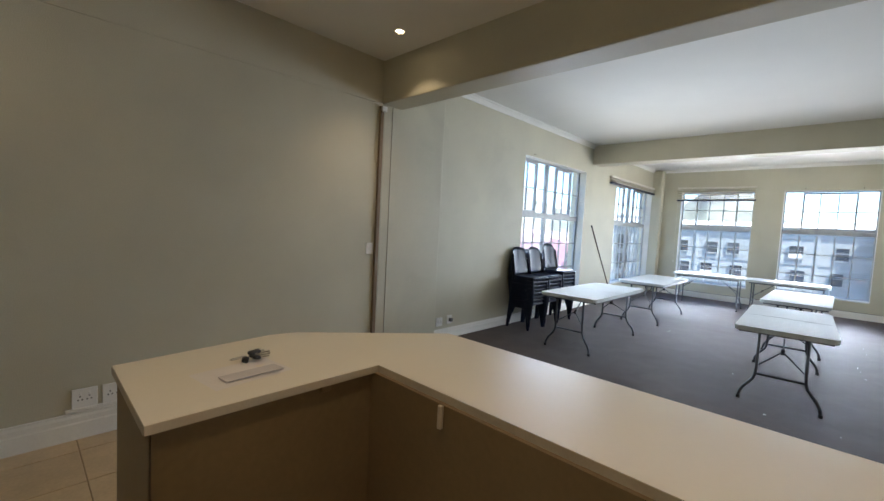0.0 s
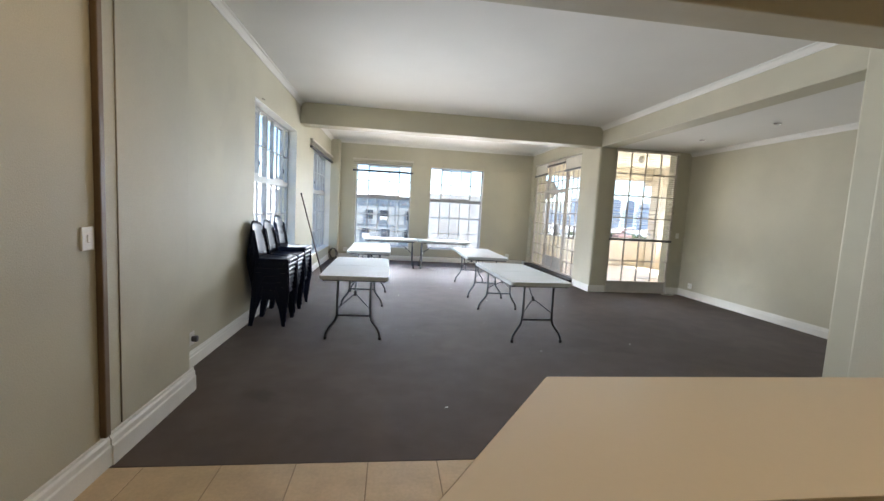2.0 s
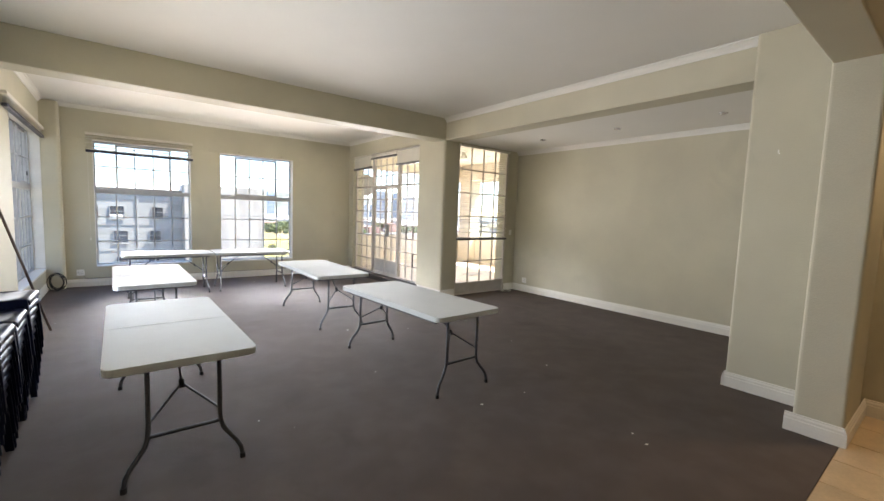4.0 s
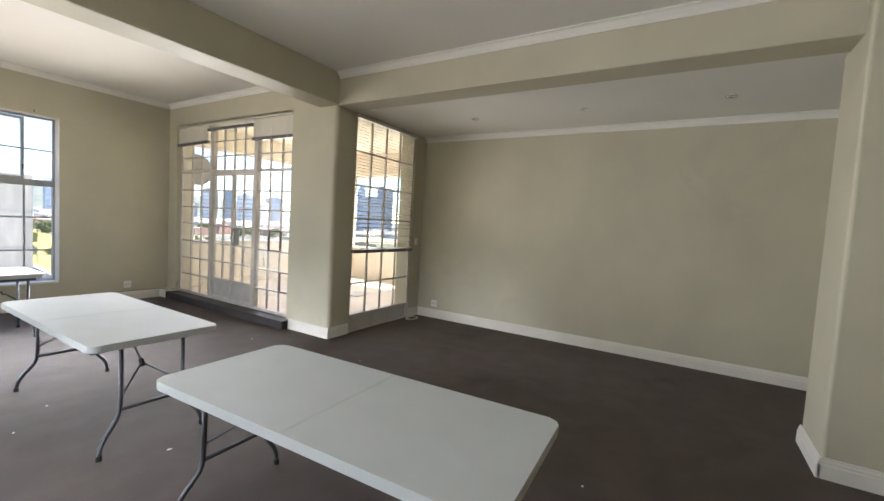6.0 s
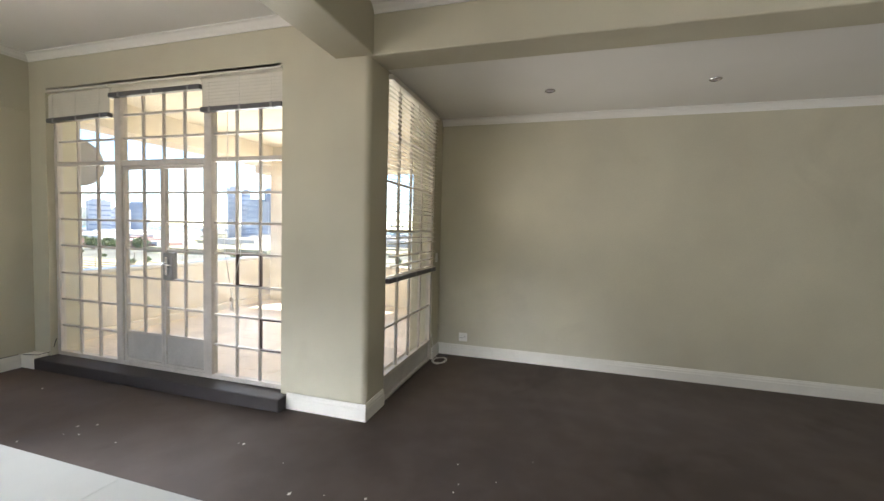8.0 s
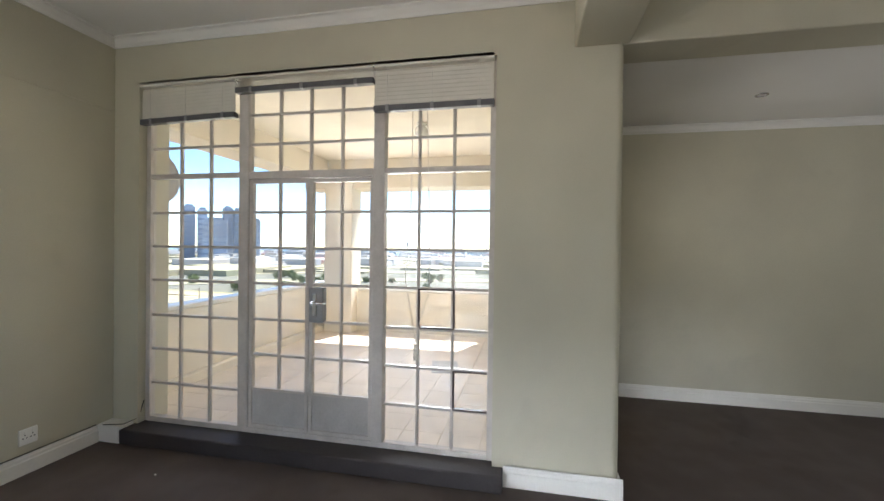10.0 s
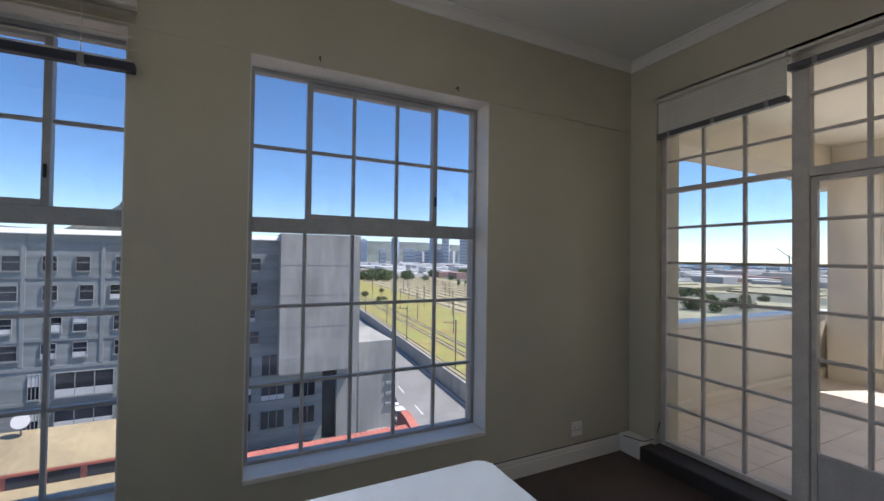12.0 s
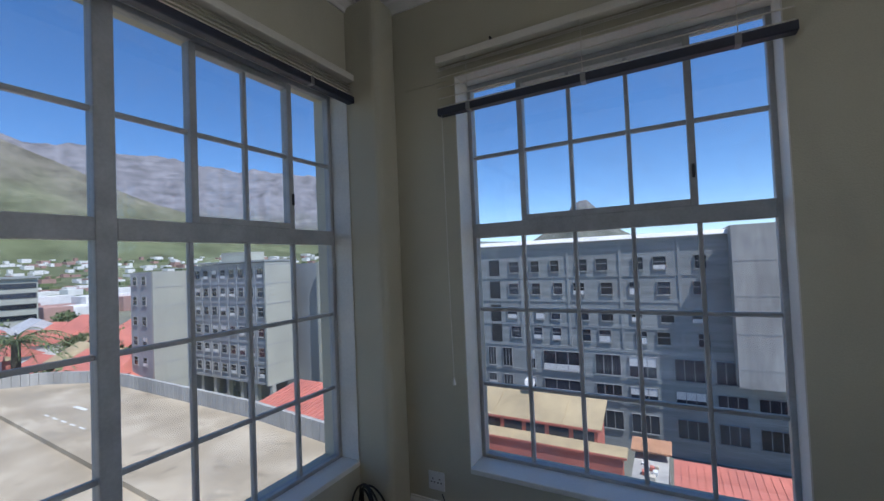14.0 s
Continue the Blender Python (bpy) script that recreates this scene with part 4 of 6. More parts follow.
def downlight(x, y, z, lit):
    ob = thing("downlight", "small round ceiling downlight, lit" if lit else "small round ceiling downlight, switched off", "downlight", m=pose(x, y, z))
    bm = bmesh.new()
    sweep(bm, [(0.045 * math.cos(a), 0.045 * math.sin(a), -0.004) for a in [k * math.tau / 24 for k in range(24)]], 0.007, 6, True)
    part("bezel", bm, CHROME if not lit else WHITE, ob, "", True)
    part("lens", disc(bmesh.new(), (0, 0, -0.0025), (0, 0, 1), 0.026 if lit else 0.038, 0.002, 20), BULB if lit else GREYPAPER, ob)
    return ob


for lx, ly in LOBBY_LIGHTS:
    downlight(lx, ly, 3.279, True)
for y in (2.21, 3.62, 5.04):
    downlight(4.17, y, 3.019, False)
hook = thing("wall_hook", "small dark hook above the window", "hook", m=pose(XL, 4.05, 2.86))
part("prong", sweep(bmesh.new(), [(0, 0, 0), (0.03, 0, 0.0), (0.035, 0, -0.02)], 0.004, 6), RUBBER, hook)
for k, x in enumerate((0.28, 1.22, -2.0)):
    h = thing("wall_hook", "small dark screw hook above the window", "hook", m=pose(x, YF, 2.85 if k < 2 else 2.96))
    part("prong", sweep(bmesh.new(), [(0, 0, 0), (0, -0.03, 0.0), (0, -0.035, -0.03)], 0.005, 6), RUBBER, h)
pin = thing("wall_hook", "small pale hook on the pier", "hook", m=pose(2.90, 1.30, 2.28))
part("prong", sweep(bmesh.new(), [(0, 0, 0), (-0.03, 0, 0), (-0.04, 0, 0.03)], 0.005, 6), WHITE, pin)

# scraps on the carpet
bm = bmesh.new()
for k in range(60):
    x, y = random.uniform(-2.6, 2.8), random.uniform(1.2, 10.2)
    if random.random() < 0.55:
        x, y = random.uniform(1.2, 2.85), random.uniform(4.8, 10.2)
    s = random.uniform(0.004, 0.013)
    a = random.uniform(0, 3)
    vs = [bm.verts.new((x + s * math.cos(a + q) * (1.6 if q in (0, 3.1) else 0.7), y + s * math.sin(a + q), 0.003 + 0.002 * random.random())) for q in (0, 1.5, 3.1, 4.6)]
    bm.faces.new(vs)
tagged(part("carpet_scraps", bm, PAPER), "tiny pale scraps scattered on the carpet", "litter", kind="stuff")

# ---- balcony ----
BY0, BY1, BX1 = 6.68, 10.77, 7.28
structure(part("balcony_slab", boxes((3.136, 7.5, BY0, 11.0, -0.35, 0.078)), BGROUT), "concrete balcony slab", "slab")
structure(part("balcony_parapet_north", boxes((3.30, 7.46, BY1, 10.97, -0.35, 0.93), bevel=0.012), BALC), "cream plastered balcony parapet", "parapet")
structure(part("balcony_coping_north", boxes((3.30, 7.48, BY1 - 0.02, 10.99, 0.932, 0.985), bevel=0.01), TRIM), "white painted coping", "coping")
structure(part("balcony_parapet_east", boxes((BX1, 7.46, 5.4, BY1 - 0.003, -0.35, 0.84), bevel=0.012), BALC), "cream plastered balcony parapet", "parapet")
structure(part("balcony_coping_east", boxes((BX1 - 0.02, 7.48, 5.4, 10.10, 0.842, 0.885), bevel=0.01), TRIM), "white painted coping", "coping")
structure(part("balcony_kerb", boxes((3.36, BX1, BY1 - 0.09, BY1 - 0.002, 0.08, 0.20), bevel=0.012), BALC), "low plaster kerb along the parapet", "kerb")
structure(part("balcony_column", boxes((7.02, 7.44, 10.12, 10.66, 0.08, 3.0), bevel=0.02, segs=2), BALC), "square plastered balcony column", "column")
structure(part("balcony_pier", boxes((7.1, 7.5, 5.6, 7.55, -0.3, 3.2), bevel=0.02, segs=2), BALC), "broad plastered balcony pier", "pier")
structure(part("balcony_ceiling", boxes((3.30, 7.62, BY0 - 0.02, 11.1, 3.22, 3.7)), BALC), "cream balcony ceiling", "ceiling")
structure(part("balcony_beam_east", boxes((7.05, 7.60, 6.6, 11.08, 2.70, 3.45), bevel=0.015), BALC), "deep plastered balcony beam", "beam")
structure(part("balcony_beam_north", boxes((3.30, 7.06, 10.62, 11.08, 2.84, 3.45), bevel=0.015), BALC), "deep plastered balcony beam", "beam")
structure(part("balcony_wall_south", boxes((5.36, 7.5, 6.3, BY0, -0.3, 3.6)), BALC), "cream plastered balcony wall", "wall")
lampb = thing("balcony_lamp", "round white bulkhead lamp on the balcony ceiling", "lamp", m=pose(5.15, 8.35, 3.22))
part("base", disc(bmesh.new(), (0, 0, -0.03), (0, 0, 1), 0.07, 0.03, 20), WHITE, lampb)
bm = bmesh.new()
bmesh.ops.create_uvsphere(bm, u_segments=20, v_segments=12, radius=0.085)
part("globe", bm, WHITE, lampb, "white glass globe", True).matrix_basis = pose(0, 0, -0.105)
mat_ob = tagged(part("drain_board", boxes((-0.26, 0.26, -0.17, 0.17, 0, 0.012), bevel=0.004), PANEL), "flat grey board lying on the balcony tiles", "board")
mat_ob.matrix_basis = pose(5.35, 8.05, 0.094, 0, 0, 12)
dish = thing("satellite_dish", "pale grey satellite dish on the parapet", "satellite dish", m=pose(3.62, 10.90, 0.985))
part("mast", sweep(bmesh.new(), [(0, 0, 0), (0, 0, 1.30), (0.02, -0.06, 1.38)], 0.022, 8), STEEL, dish)
bm = bmesh.new()
rings = []
for i in range(6):
    r = 0.28 * i / 5
    rings.append([bm.verts.new((r * math.cos(a), 0.35 * r * r, 1.15 * r * math.sin(a))) for a in [k * math.tau / 24 for k in range(24)]] if i else [bm.verts.new((0, 0, 0))])
for k in range(24):
    bm.faces.new((rings[0][0], rings[1][k], rings[1][(k + 1) % 24]))
for i in range(1, 5):
    for k in range(24):
        bm.faces.new((rings[i][k], rings[i + 1][k], rings[i + 1][(k + 1) % 24], rings[i][(k + 1) % 24]))
bmesh.ops.solidify(bm, geom=bm.faces, thickness=0.01)
part("reflector", bm, PANEL, dish, "shallow oval reflector", True).matrix_basis = pose(0.03, -0.08, 1.40, -15, 0, -20)
part("arm", sweep(bmesh.new(), [(0.03, -0.06, 1.12), (0.15, 0.36, 1.35)], 0.012, 6), STEEL, dish)
part("receiver", disc(bmesh.new(), (0.15, 0.36, 1.32), (-0.2, -0.7, 0.2), 0.03, 0.09, 10), WHITE, dish)
nest = thing("balcony_junk", "dark folded tool and cloth in the balcony corner", "clutter", m=pose(6.35, 6.80, 0.09))
part("cloth", boxes((-0.14, 0.14, -0.10, 0.10, 0, 0.16), bevel=0.05, segs=3), RAIL, nest, "", True)
part("stick", sweep(bmesh.new(), [(0.05, -0.02, 0.1), (-0.02, -0.09, 0.62)], 0.014, 8), WHITE, nest)

# ---- the town outside ----
GZ = -19.0
GRASS = mat("dry_grass", (0.40, 0.32, 0.12), 0.95, vary=0.3, scale=0.16, fine=1.1, bump=0.2, spec=0.1, tint=(0.25, 0.265, 0.08))
TOWN = mat("hazy_town_ground", (0.20, 0.20, 0.165), 0.95, vary=0.35, scale=0.012, fine=0.08, bump=0.0, spec=0.1, tint=(0.15, 0.15, 0.11))
FIELD = mat("pale_dry_land", (0.40, 0.36, 0.24), 0.95, vary=0.2, scale=0.02, fine=0.2, bump=0, spec=0.1, tint=(0.30, 0.29, 0.19))
ASPHALT = mat("asphalt", (0.26, 0.245, 0.225), 0.85, vary=0.12, scale=0.2, fine=3, bump=0.05)
LINE = mat("road_paint", (0.7, 0.69, 0.62), 0.7, vary=0.1, scale=2)
BRICKGREY = mat("grey_building_render", (0.28, 0.29, 0.275), 0.85, vary=0.24, scale=0.5, fine=3.0, bump=0.5, stretch=(0.25, 0.25, 3.0))
BANDGREY = mat("pale_grey_band", (0.30, 0.31, 0.295), 0.85, vary=0.08, scale=0.3, fine=3, bump=0.1)
CONC = mat("weathered_concrete", (0.37, 0.355, 0.32), 0.9, vary=0.2, scale=0.5, fine=2.4, bump=0.15, stretch=(1.0, 1.0, 0.2))
DECK = mat("stained_concrete_deck", (0.36, 0.295, 0.20), 0.9, vary=0.14, scale=0.35, fine=6, bump=0.1, tint=(0.43, 0.36, 0.255), stains=0.22)
PINK = mat("pink_render", (0.58, 0.32, 0.35), 0.85, vary=0.08, scale=0.3, fine=3, bump=0.1)
ROOFBROWN = mat("brown_roof_sheet", (0.37, 0.29, 0.165), 0.85, vary=0.2, scale=0.3, fine=3, bump=0.15)
ROOFRED = mat("red_roof_sheet", (0.50, 0.165, 0.115), 0.7, vary=0.16, scale=0.4, fine=4, bump=0.1)
ROOFORANGE = mat("rusty_orange_sheet", (0.45, 0.24, 0.13), 0.7, vary=0.2, scale=0.8, fine=5, bump=0.1)
ROOFGREY = mat("grey_roof_sheet", (0.42, 0.42, 0.42), 0.6, vary=0.15, scale=0.3, fine=3, bump=0.1)
# far-off render and roof colours, paled to put distance haze into them
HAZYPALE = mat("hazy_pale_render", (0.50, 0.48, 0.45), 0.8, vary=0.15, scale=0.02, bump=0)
HAZYRED = mat("haze_paled_red_roof", (0.36, 0.22, 0.18), 0.8, vary=0.2, scale=0.02, bump=0)
CREAM = mat("cream_render", (0.55, 0.49, 0.38), 0.85, vary=0.1, scale=0.3, fine=3, bump=0.05)
PALEWHITE = mat("white_render", (0.7, 0.68, 0.64), 0.8, vary=0.08, scale=0.3, fine=3, bump=0.05)
APT = mat("pale_green_grey_render", (0.39, 0.385, 0.32), 0.85, vary=0.08, scale=0.2, fine=2, bump=0.1)
APTDARK = mat("grey_green_facade", (0.30, 0.31, 0.31), 0.85, vary=0.1, scale=0.25, fine=2, bump=0.1)
WINGLASS = mat("dark_window_glass", (0.03, 0.035, 0.045), 0.12, vary=0.2, scale=0.4, bump=0, each=0.5)
WINFRAME = mat("white_window_frame", (0.31, 0.31, 0.30), 0.5, vary=0.05, scale=2, bump=0)
# tower and crane colours are paled and blued to carry distance haze
TOWER = mat("haze_blue_grey_tower", (0.30, 0.35, 0.42), 0.5, vary=0.25, scale=0.03, fine=0.35, bump=0, each=0.4)
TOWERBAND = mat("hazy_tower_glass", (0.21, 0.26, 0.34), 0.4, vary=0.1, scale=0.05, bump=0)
TOWERPALE = mat("haze_pale_tower", (0.42, 0.43, 0.45), 0.7, vary=0.2, scale=0.03, fine=0.35, bump=0, each=0.3)


def mountain_mat(name, rock, green, z0, z1):
    """Bare rock above, scrub below, with broken strata and a ragged line between the two."""
    m = bpy.data.materials.new(name)
    m.use_nodes = True
    n, l = m.node_tree.nodes, m.node_tree.links
    b = n["Principled BSDF"]
    b.inputs["Roughness"].default_value, b.inputs["Specular IOR Level"].default_value = 0.95, 0.1
    geo, sep = n.new("ShaderNodeNewGeometry"), n.new("ShaderNodeSeparateXYZ")
    l.new(geo.outputs["Position"], sep.inputs[0])
    layers = []
    for scale, detail, stretch in ((0.004, 8, (1, 1, 1)), (0.009, 10, (1, 1, 1.6)), (0.05, 6, (1, 1, 0.5))):
        v, t = n.new("ShaderNodeVectorMath"), n.new("ShaderNodeTexNoise")
        v.operation = "MULTIPLY"
        v.inputs[1].default_value = stretch
        t.inputs["Scale"].default_value, t.inputs["Detail"].default_value, t.inputs["Roughness"].default_value = scale, detail, 0.65
        l.new(geo.outputs["Position"], v.inputs[0])
        l.new(v.outputs[0], t.inputs["Vector"])
        layers.append(t.outputs["Fac"])
    lift, rise, mix = n.new("ShaderNodeMath"), n.new("ShaderNodeMapRange"), n.new("ShaderNodeMix")
    lift.operation, lift.inputs[1].default_value = "MULTIPLY_ADD", 500.0
    l.new(layers[0], lift.inputs[0])
    l.new(sep.outputs["Z"], lift.inputs[2])
    rise.inputs["From Min"].default_value, rise.inputs["From Max"].default_value = z0 + 250, z1 + 250
    l.new(lift.outputs[0], rise.inputs["Value"])
    mix.data_type = "RGBA"
    mix.inputs[6].default_value, mix.inputs[7].default_value = (*green, 1), (*rock, 1)
    l.new(rise.outputs["Result"], mix.inputs["Factor"])
    colour = mix.outputs[2]
    for fac, lo, hi in ((layers[1], 0.68, 1.3), (layers[2], 0.88, 1.12)):
        r, k = n.new("ShaderNodeMapRange"), n.new("ShaderNodeMix")
        r.inputs["From Min"].default_value, r.inputs["From Max"].default_value = 0.35, 0.65
        r.inputs["To Min"].default_value, r.inputs["To Max"].default_value = lo, hi
        k.data_type, k.blend_type = "RGBA", "MULTIPLY"
        k.inputs["Factor"].default_value = 1.0
        l.new(fac, r.inputs["Value"])
        l.new(colour, k.inputs[6])
        l.new(r.outputs["Result"], k.inputs[7])
        colour = k.outputs[2]
    l.new(colour, b.inputs["Base Color"])
    return m


# distance haze is put into the rock's blue-grey and the hill's dull green
ROCK = mountain_mat("mountain_rock", (0.185, 0.18, 0.19), (0.14, 0.145, 0.115), 180, 420)
SLOPE = mountain_mat("mountain_slope", (0.175, 0.16, 0.125), (0.125, 0.14, 0.075), 120, 420)
HILL = mountain_mat("hazy_hill", (0.17, 0.18, 0.18), (0.15, 0.17, 0.15), 60, 140)
WATER = mat("harbour_water", (0.06, 0.16, 0.20), 0.25, vary=0.1, scale=0.01, bump=0)
LEAF = mat("foliage", (0.12, 0.15, 0.06), 0.8, vary=0.4, scale=0.4, fine=3, bump=0.2, each=0.25)
BARK = mat("bark", (0.10, 0.075, 0.05), 0.9, vary=0.2, scale=3)
STEELRAIL = mat("rusty_rail", (0.19, 0.145, 0.11), 0.6, vary=0.2, scale=0.6, bump=0)
BALLAST = mat("track_ballast", (0.40, 0.34, 0.19), 0.95, vary=0.2, scale=0.3, fine=4, bump=0.1)
CARWHITE = mat("white_car_paint", (0.75, 0.75, 0.75), 0.25, vary=0.03, scale=3, bump=0)

structure(part("ground", boxes((-4400, 4400, -4400, 4400, GZ - 2, GZ)), TOWN), "wide hazy town ground to the horizon", "ground")
structure(part("water", boxes((900, 3800, -300, 2000, GZ + 0.02, GZ + 0.06)), WATER), "blue harbour water far away", "water")

RD = Vector((0.09, 1.0, 0)).normalized()
RN = Vector((RD.y, -RD.x, 0))


def along(s, o, z=0.0):
    """A place s metres along the road from its start and o metres to its right."""
    p = Vector((15.0, 42.0, 0)) + RD * s + RN * o
    return (p.x, p.y, z)


def strip(name, s0, s1, o0, o1, z0, z1, material):
    pts = [along(s0, o0), along(s0, o1), along(s1, o1), along(s1, o0)]
    return part(name, prism(bmesh.new(), [(p[0], p[1]) for p in pts], z0, z1), material)


structure(strip("rail_yard", -60, 420, 13.2, 130, GZ + 0.02, GZ + 0.12, GRASS), "yellow-green grass of the railway yard", "yard")
structure(strip("road", -80, 420, 0, 12.5, GZ + 0.02, GZ + 0.10, ASPHALT), "grey asphalt road beside the railway", "road")
structure(strip("pavement", -80, 420, -2.5, -0.01, GZ + 0.02, GZ + 0.22, CONC), "concrete pavement", "pavement")
structure(strip("boundary_wall", -60, 400, 12.7, 13.15, GZ, GZ + 2.6, CONC), "long concrete boundary wall", "wall")
for o in (0.5, 12.0):
    structure(strip("road_line", -60, 300, o - 0.07, o + 0.07, GZ + 0.104, GZ + 0.11, LINE), "painted road edge line", "road marking")
for k in range(26):
    structure(strip("road_line", -20 + k * 9, -16.4 + k * 9, 5.3, 5.46, GZ + 0.104, GZ + 0.11, LINE), "painted dashed centre line", "road marking")
structure(strip("track_ground", -60, 420, 50, 128, GZ + 0.121, GZ + 0.14, BALLAST), "brown ballast ground between the railway tracks", "track bed")
for k in range(14):
    o = (17.2, 24.0, 27.6)[k] if k < 3 else 52 + 6.4 * (k - 3)
    structure(strip("track_bed", -60, 400, o - 0.85, o + 0.85, GZ + 0.143, GZ + 0.2, BALLAST), "brown ballast of a railway track", "track bed")
    for d in (-0.53, 0.53):
        structure(strip("rail", -60, 400, o + d - 0.04, o + d + 0.04, GZ + 0.2, GZ + 0.34, STEELRAIL), "rusty steel rail", "rail")


def mast(s, o, h, lean=0.0):
    ob = thing("railway_mast", "dark steel railway mast with a bracket arm", "mast", "railway masts", pose(*along(s, o, GZ + 0.1), 0, 0, -5))
    part("pole", sweep(bmesh.new(), [(0, 0, 0), (lean, 0, h)], 0.13, 6), STEELRAIL, ob)
    part("arm", sweep(bmesh.new(), [(lean, 0, h - 0.6), (lean - 2.6, 0, h - 0.3)], 0.07, 5), STEELRAIL, ob)
    return ob


for k in range(24):
    mast(60 + (k // 4) * 31 + 6 * (k % 4), 48 + 15 * (k % 4) + 2 * (k % 3), 6.5 + (k % 3) * 0.8, 0.0)
for k in range(22):
    mast(8 + (k // 3) * 27 + 5 * (k % 3), 16.5 + 13 * (k % 3) + 1.5 * (k % 2), 7.5 + (k % 4) * 0.5, 0.0)
lamp_post = thing("street_lamp", "curved pale street lamp by the wall", "street lamp", m=pose(*along(6, 12.2, GZ + 0.1)))
part("pole", sweep(bmesh.new(), [(0, 0, 0), (0, 0, 6.2), (-0.2, -0.05, 7.1), (-0.9, -0.2, 7.8), (-2.2, -0.5, 8.0)], 0.09, 8), WINFRAME, lamp_post, "", True)
part("lantern", boxes((-2.9, -2.1, -0.65, -0.4, 7.9, 8.08), bevel=0.04), WINFRAME, lamp_post)


def car(m, material, label):
    ob = thing("car", label, "car", "parked cars", m)
    bm = bmesh.new()
    box(bm, -0.85, 0.85, -2.05, 2.05, 0.32, 0.86, 0.14, 3)
    part("body", bm, material, ob, "", True)
    bm = bmesh.new()
    lo = [bm.verts.new(p) for p in ((-0.76, -1.5, 0.85), (0.76, -1.5, 0.85), (0.76, 1.1, 0.85), (-0.76, 1.1, 0.85))]
    hi = [bm.verts.new(p) for p in ((-0.6, -1.0, 1.42), (0.6, -1.0, 1.42), (0.6, 0.5, 1.42), (-0.6, 0.5, 1.42))]
    for k in range(4):
        bm.faces.new((lo[k], lo[(k + 1) % 4], hi[(k + 1) % 4], hi[k]))
    part("windows", bm, WINGLASS, ob, "dark glass")
    part("roof", boxes((-0.61, 0.61, -1.01, 0.51, 1.421, 1.46), bevel=0.02), material, ob)
    for x in (-0.8, 0.8):
        for y in (-1.3, 1.3):
            part("wheel", disc(bmesh.new(), (x - 0.1, y, 0.32), (1, 0, 0), 0.32, 0.2, 14), RUBBER, ob)
    return ob


car(pose(*along(15.5, 2.0, GZ + 0.1), 0, 0, -5), CARWHITE, "white hatchback parked at the kerb")
car(pose(*along(20.6, 2.0, GZ + 0.1), 0, 0, -5), CARWHITE, "white car parked at the kerb")


CURTAINS = random.Random(5)


def facade_window(parent, m, w, h, lights=2):
    win = part("window", frame_mesh(-w / 2, w / 2, 0, h, 0.03, 0.12), WINFRAME, parent)
    win.matrix_basis = m
    shared("glass", (w, h), lambda: boxes((-w / 2 + 0.05, w / 2 - 0.05, 0.0, 0.03, 0.05, h - 0.05)), WINGLASS, "pane", win, Matrix())
    shared("fs", (w,), lambda: boxes((-w / 2 - 0.06, w / 2 + 0.06, -0.10, 0.0, -0.09, -0.005)), BANDGREY, "sill", win, Matrix())
    state = CURTAINS.random()
    if state < 0.42:
        half = h * (0.3 if state < 0.2 else 0.45)
        shared("curtain", (w, half), lambda: boxes((-w / 2 + 0.05, w / 2 - 0.05, -0.012, -0.001, 0, half)), PALEWHITE, "curtain", win, pose(0, 0, 0.06 if state < 0.27 else h - half - 0.06))
    if lights == 2:
        shared("ft", (w,), lambda: boxes((-w / 2 + 0.04, w / 2 - 0.04, -0.03, 0.0, -0.03, 0.03)), WINFRAME, "transom", win, pose(0, 0, h * 0.58))
    for k in range(1, lights if lights > 2 else 1):
        shared("fb", (h,), lambda: boxes((-0.03, 0.03, -0.03, 0.0, 0.05, h - 0.05)), WINFRAME, "glazing_bar", win, pose(-w / 2 + w * k / lights, 0, 0))
    return win


# grey block across the lane
GB = thing("apartment_building", "tall grey rendered block with rows of small windows", "building", m=pose(0, 56, 0))
part("wall", boxes((-26, 8.6, 0, 14, GZ, 3.2)), BRICKGREY, GB)
bm = bmesh.new()
ends = [[bm.verts.new((x, y, z)) for y, z in ((-0.3, 3.2), (-0.3, 3.28), (0.2, 3.72), (14.2, 3.72), (14.2, 3.2))] for x in (-26.2, 3.74)]
bm.faces.new(ends[0])
bm.faces.new(ends[1][::-1])
for k in range(5):
    bm.faces.new((ends[0][k], ends[1][k], ends[1][(k + 1) % 5], ends[0][(k + 1) % 5]))
part("roof", bm, PALEWHITE, GB, "white sloping roof edge")
part("end_wall", boxes((3.75, 12.1, -2.4, 13.9, -10.8, 3.9)), CONC, GB, "projecting pale concrete end block")
part("end_pier", boxes((10.1, 12.6, -0.55, 13.9, GZ, -10.81)), CONC, GB, "concrete pier under the end block")
part("annex", boxes((12.6, 16.7, -0.6, 10, GZ, -8.4)), CONC, GB, "lower concrete annexe")
for z in (2.2, -0.55, -3.3, -6.1, -8.6, -11.6, -14.2):
    part("string_course", boxes((-26, 8.55, -0.06, -0.002, z - 0.16, z + 0.16)), BANDGREY, GB)
for x in (-24.6, -22.2, -16.9, -11.4, -5.9, -0.4, 5.0):
    part("pilaster", boxes((x - 0.14, x + 0.14, -0.08, -0.003, -8.4, 3.19)), BANDGREY, GB)
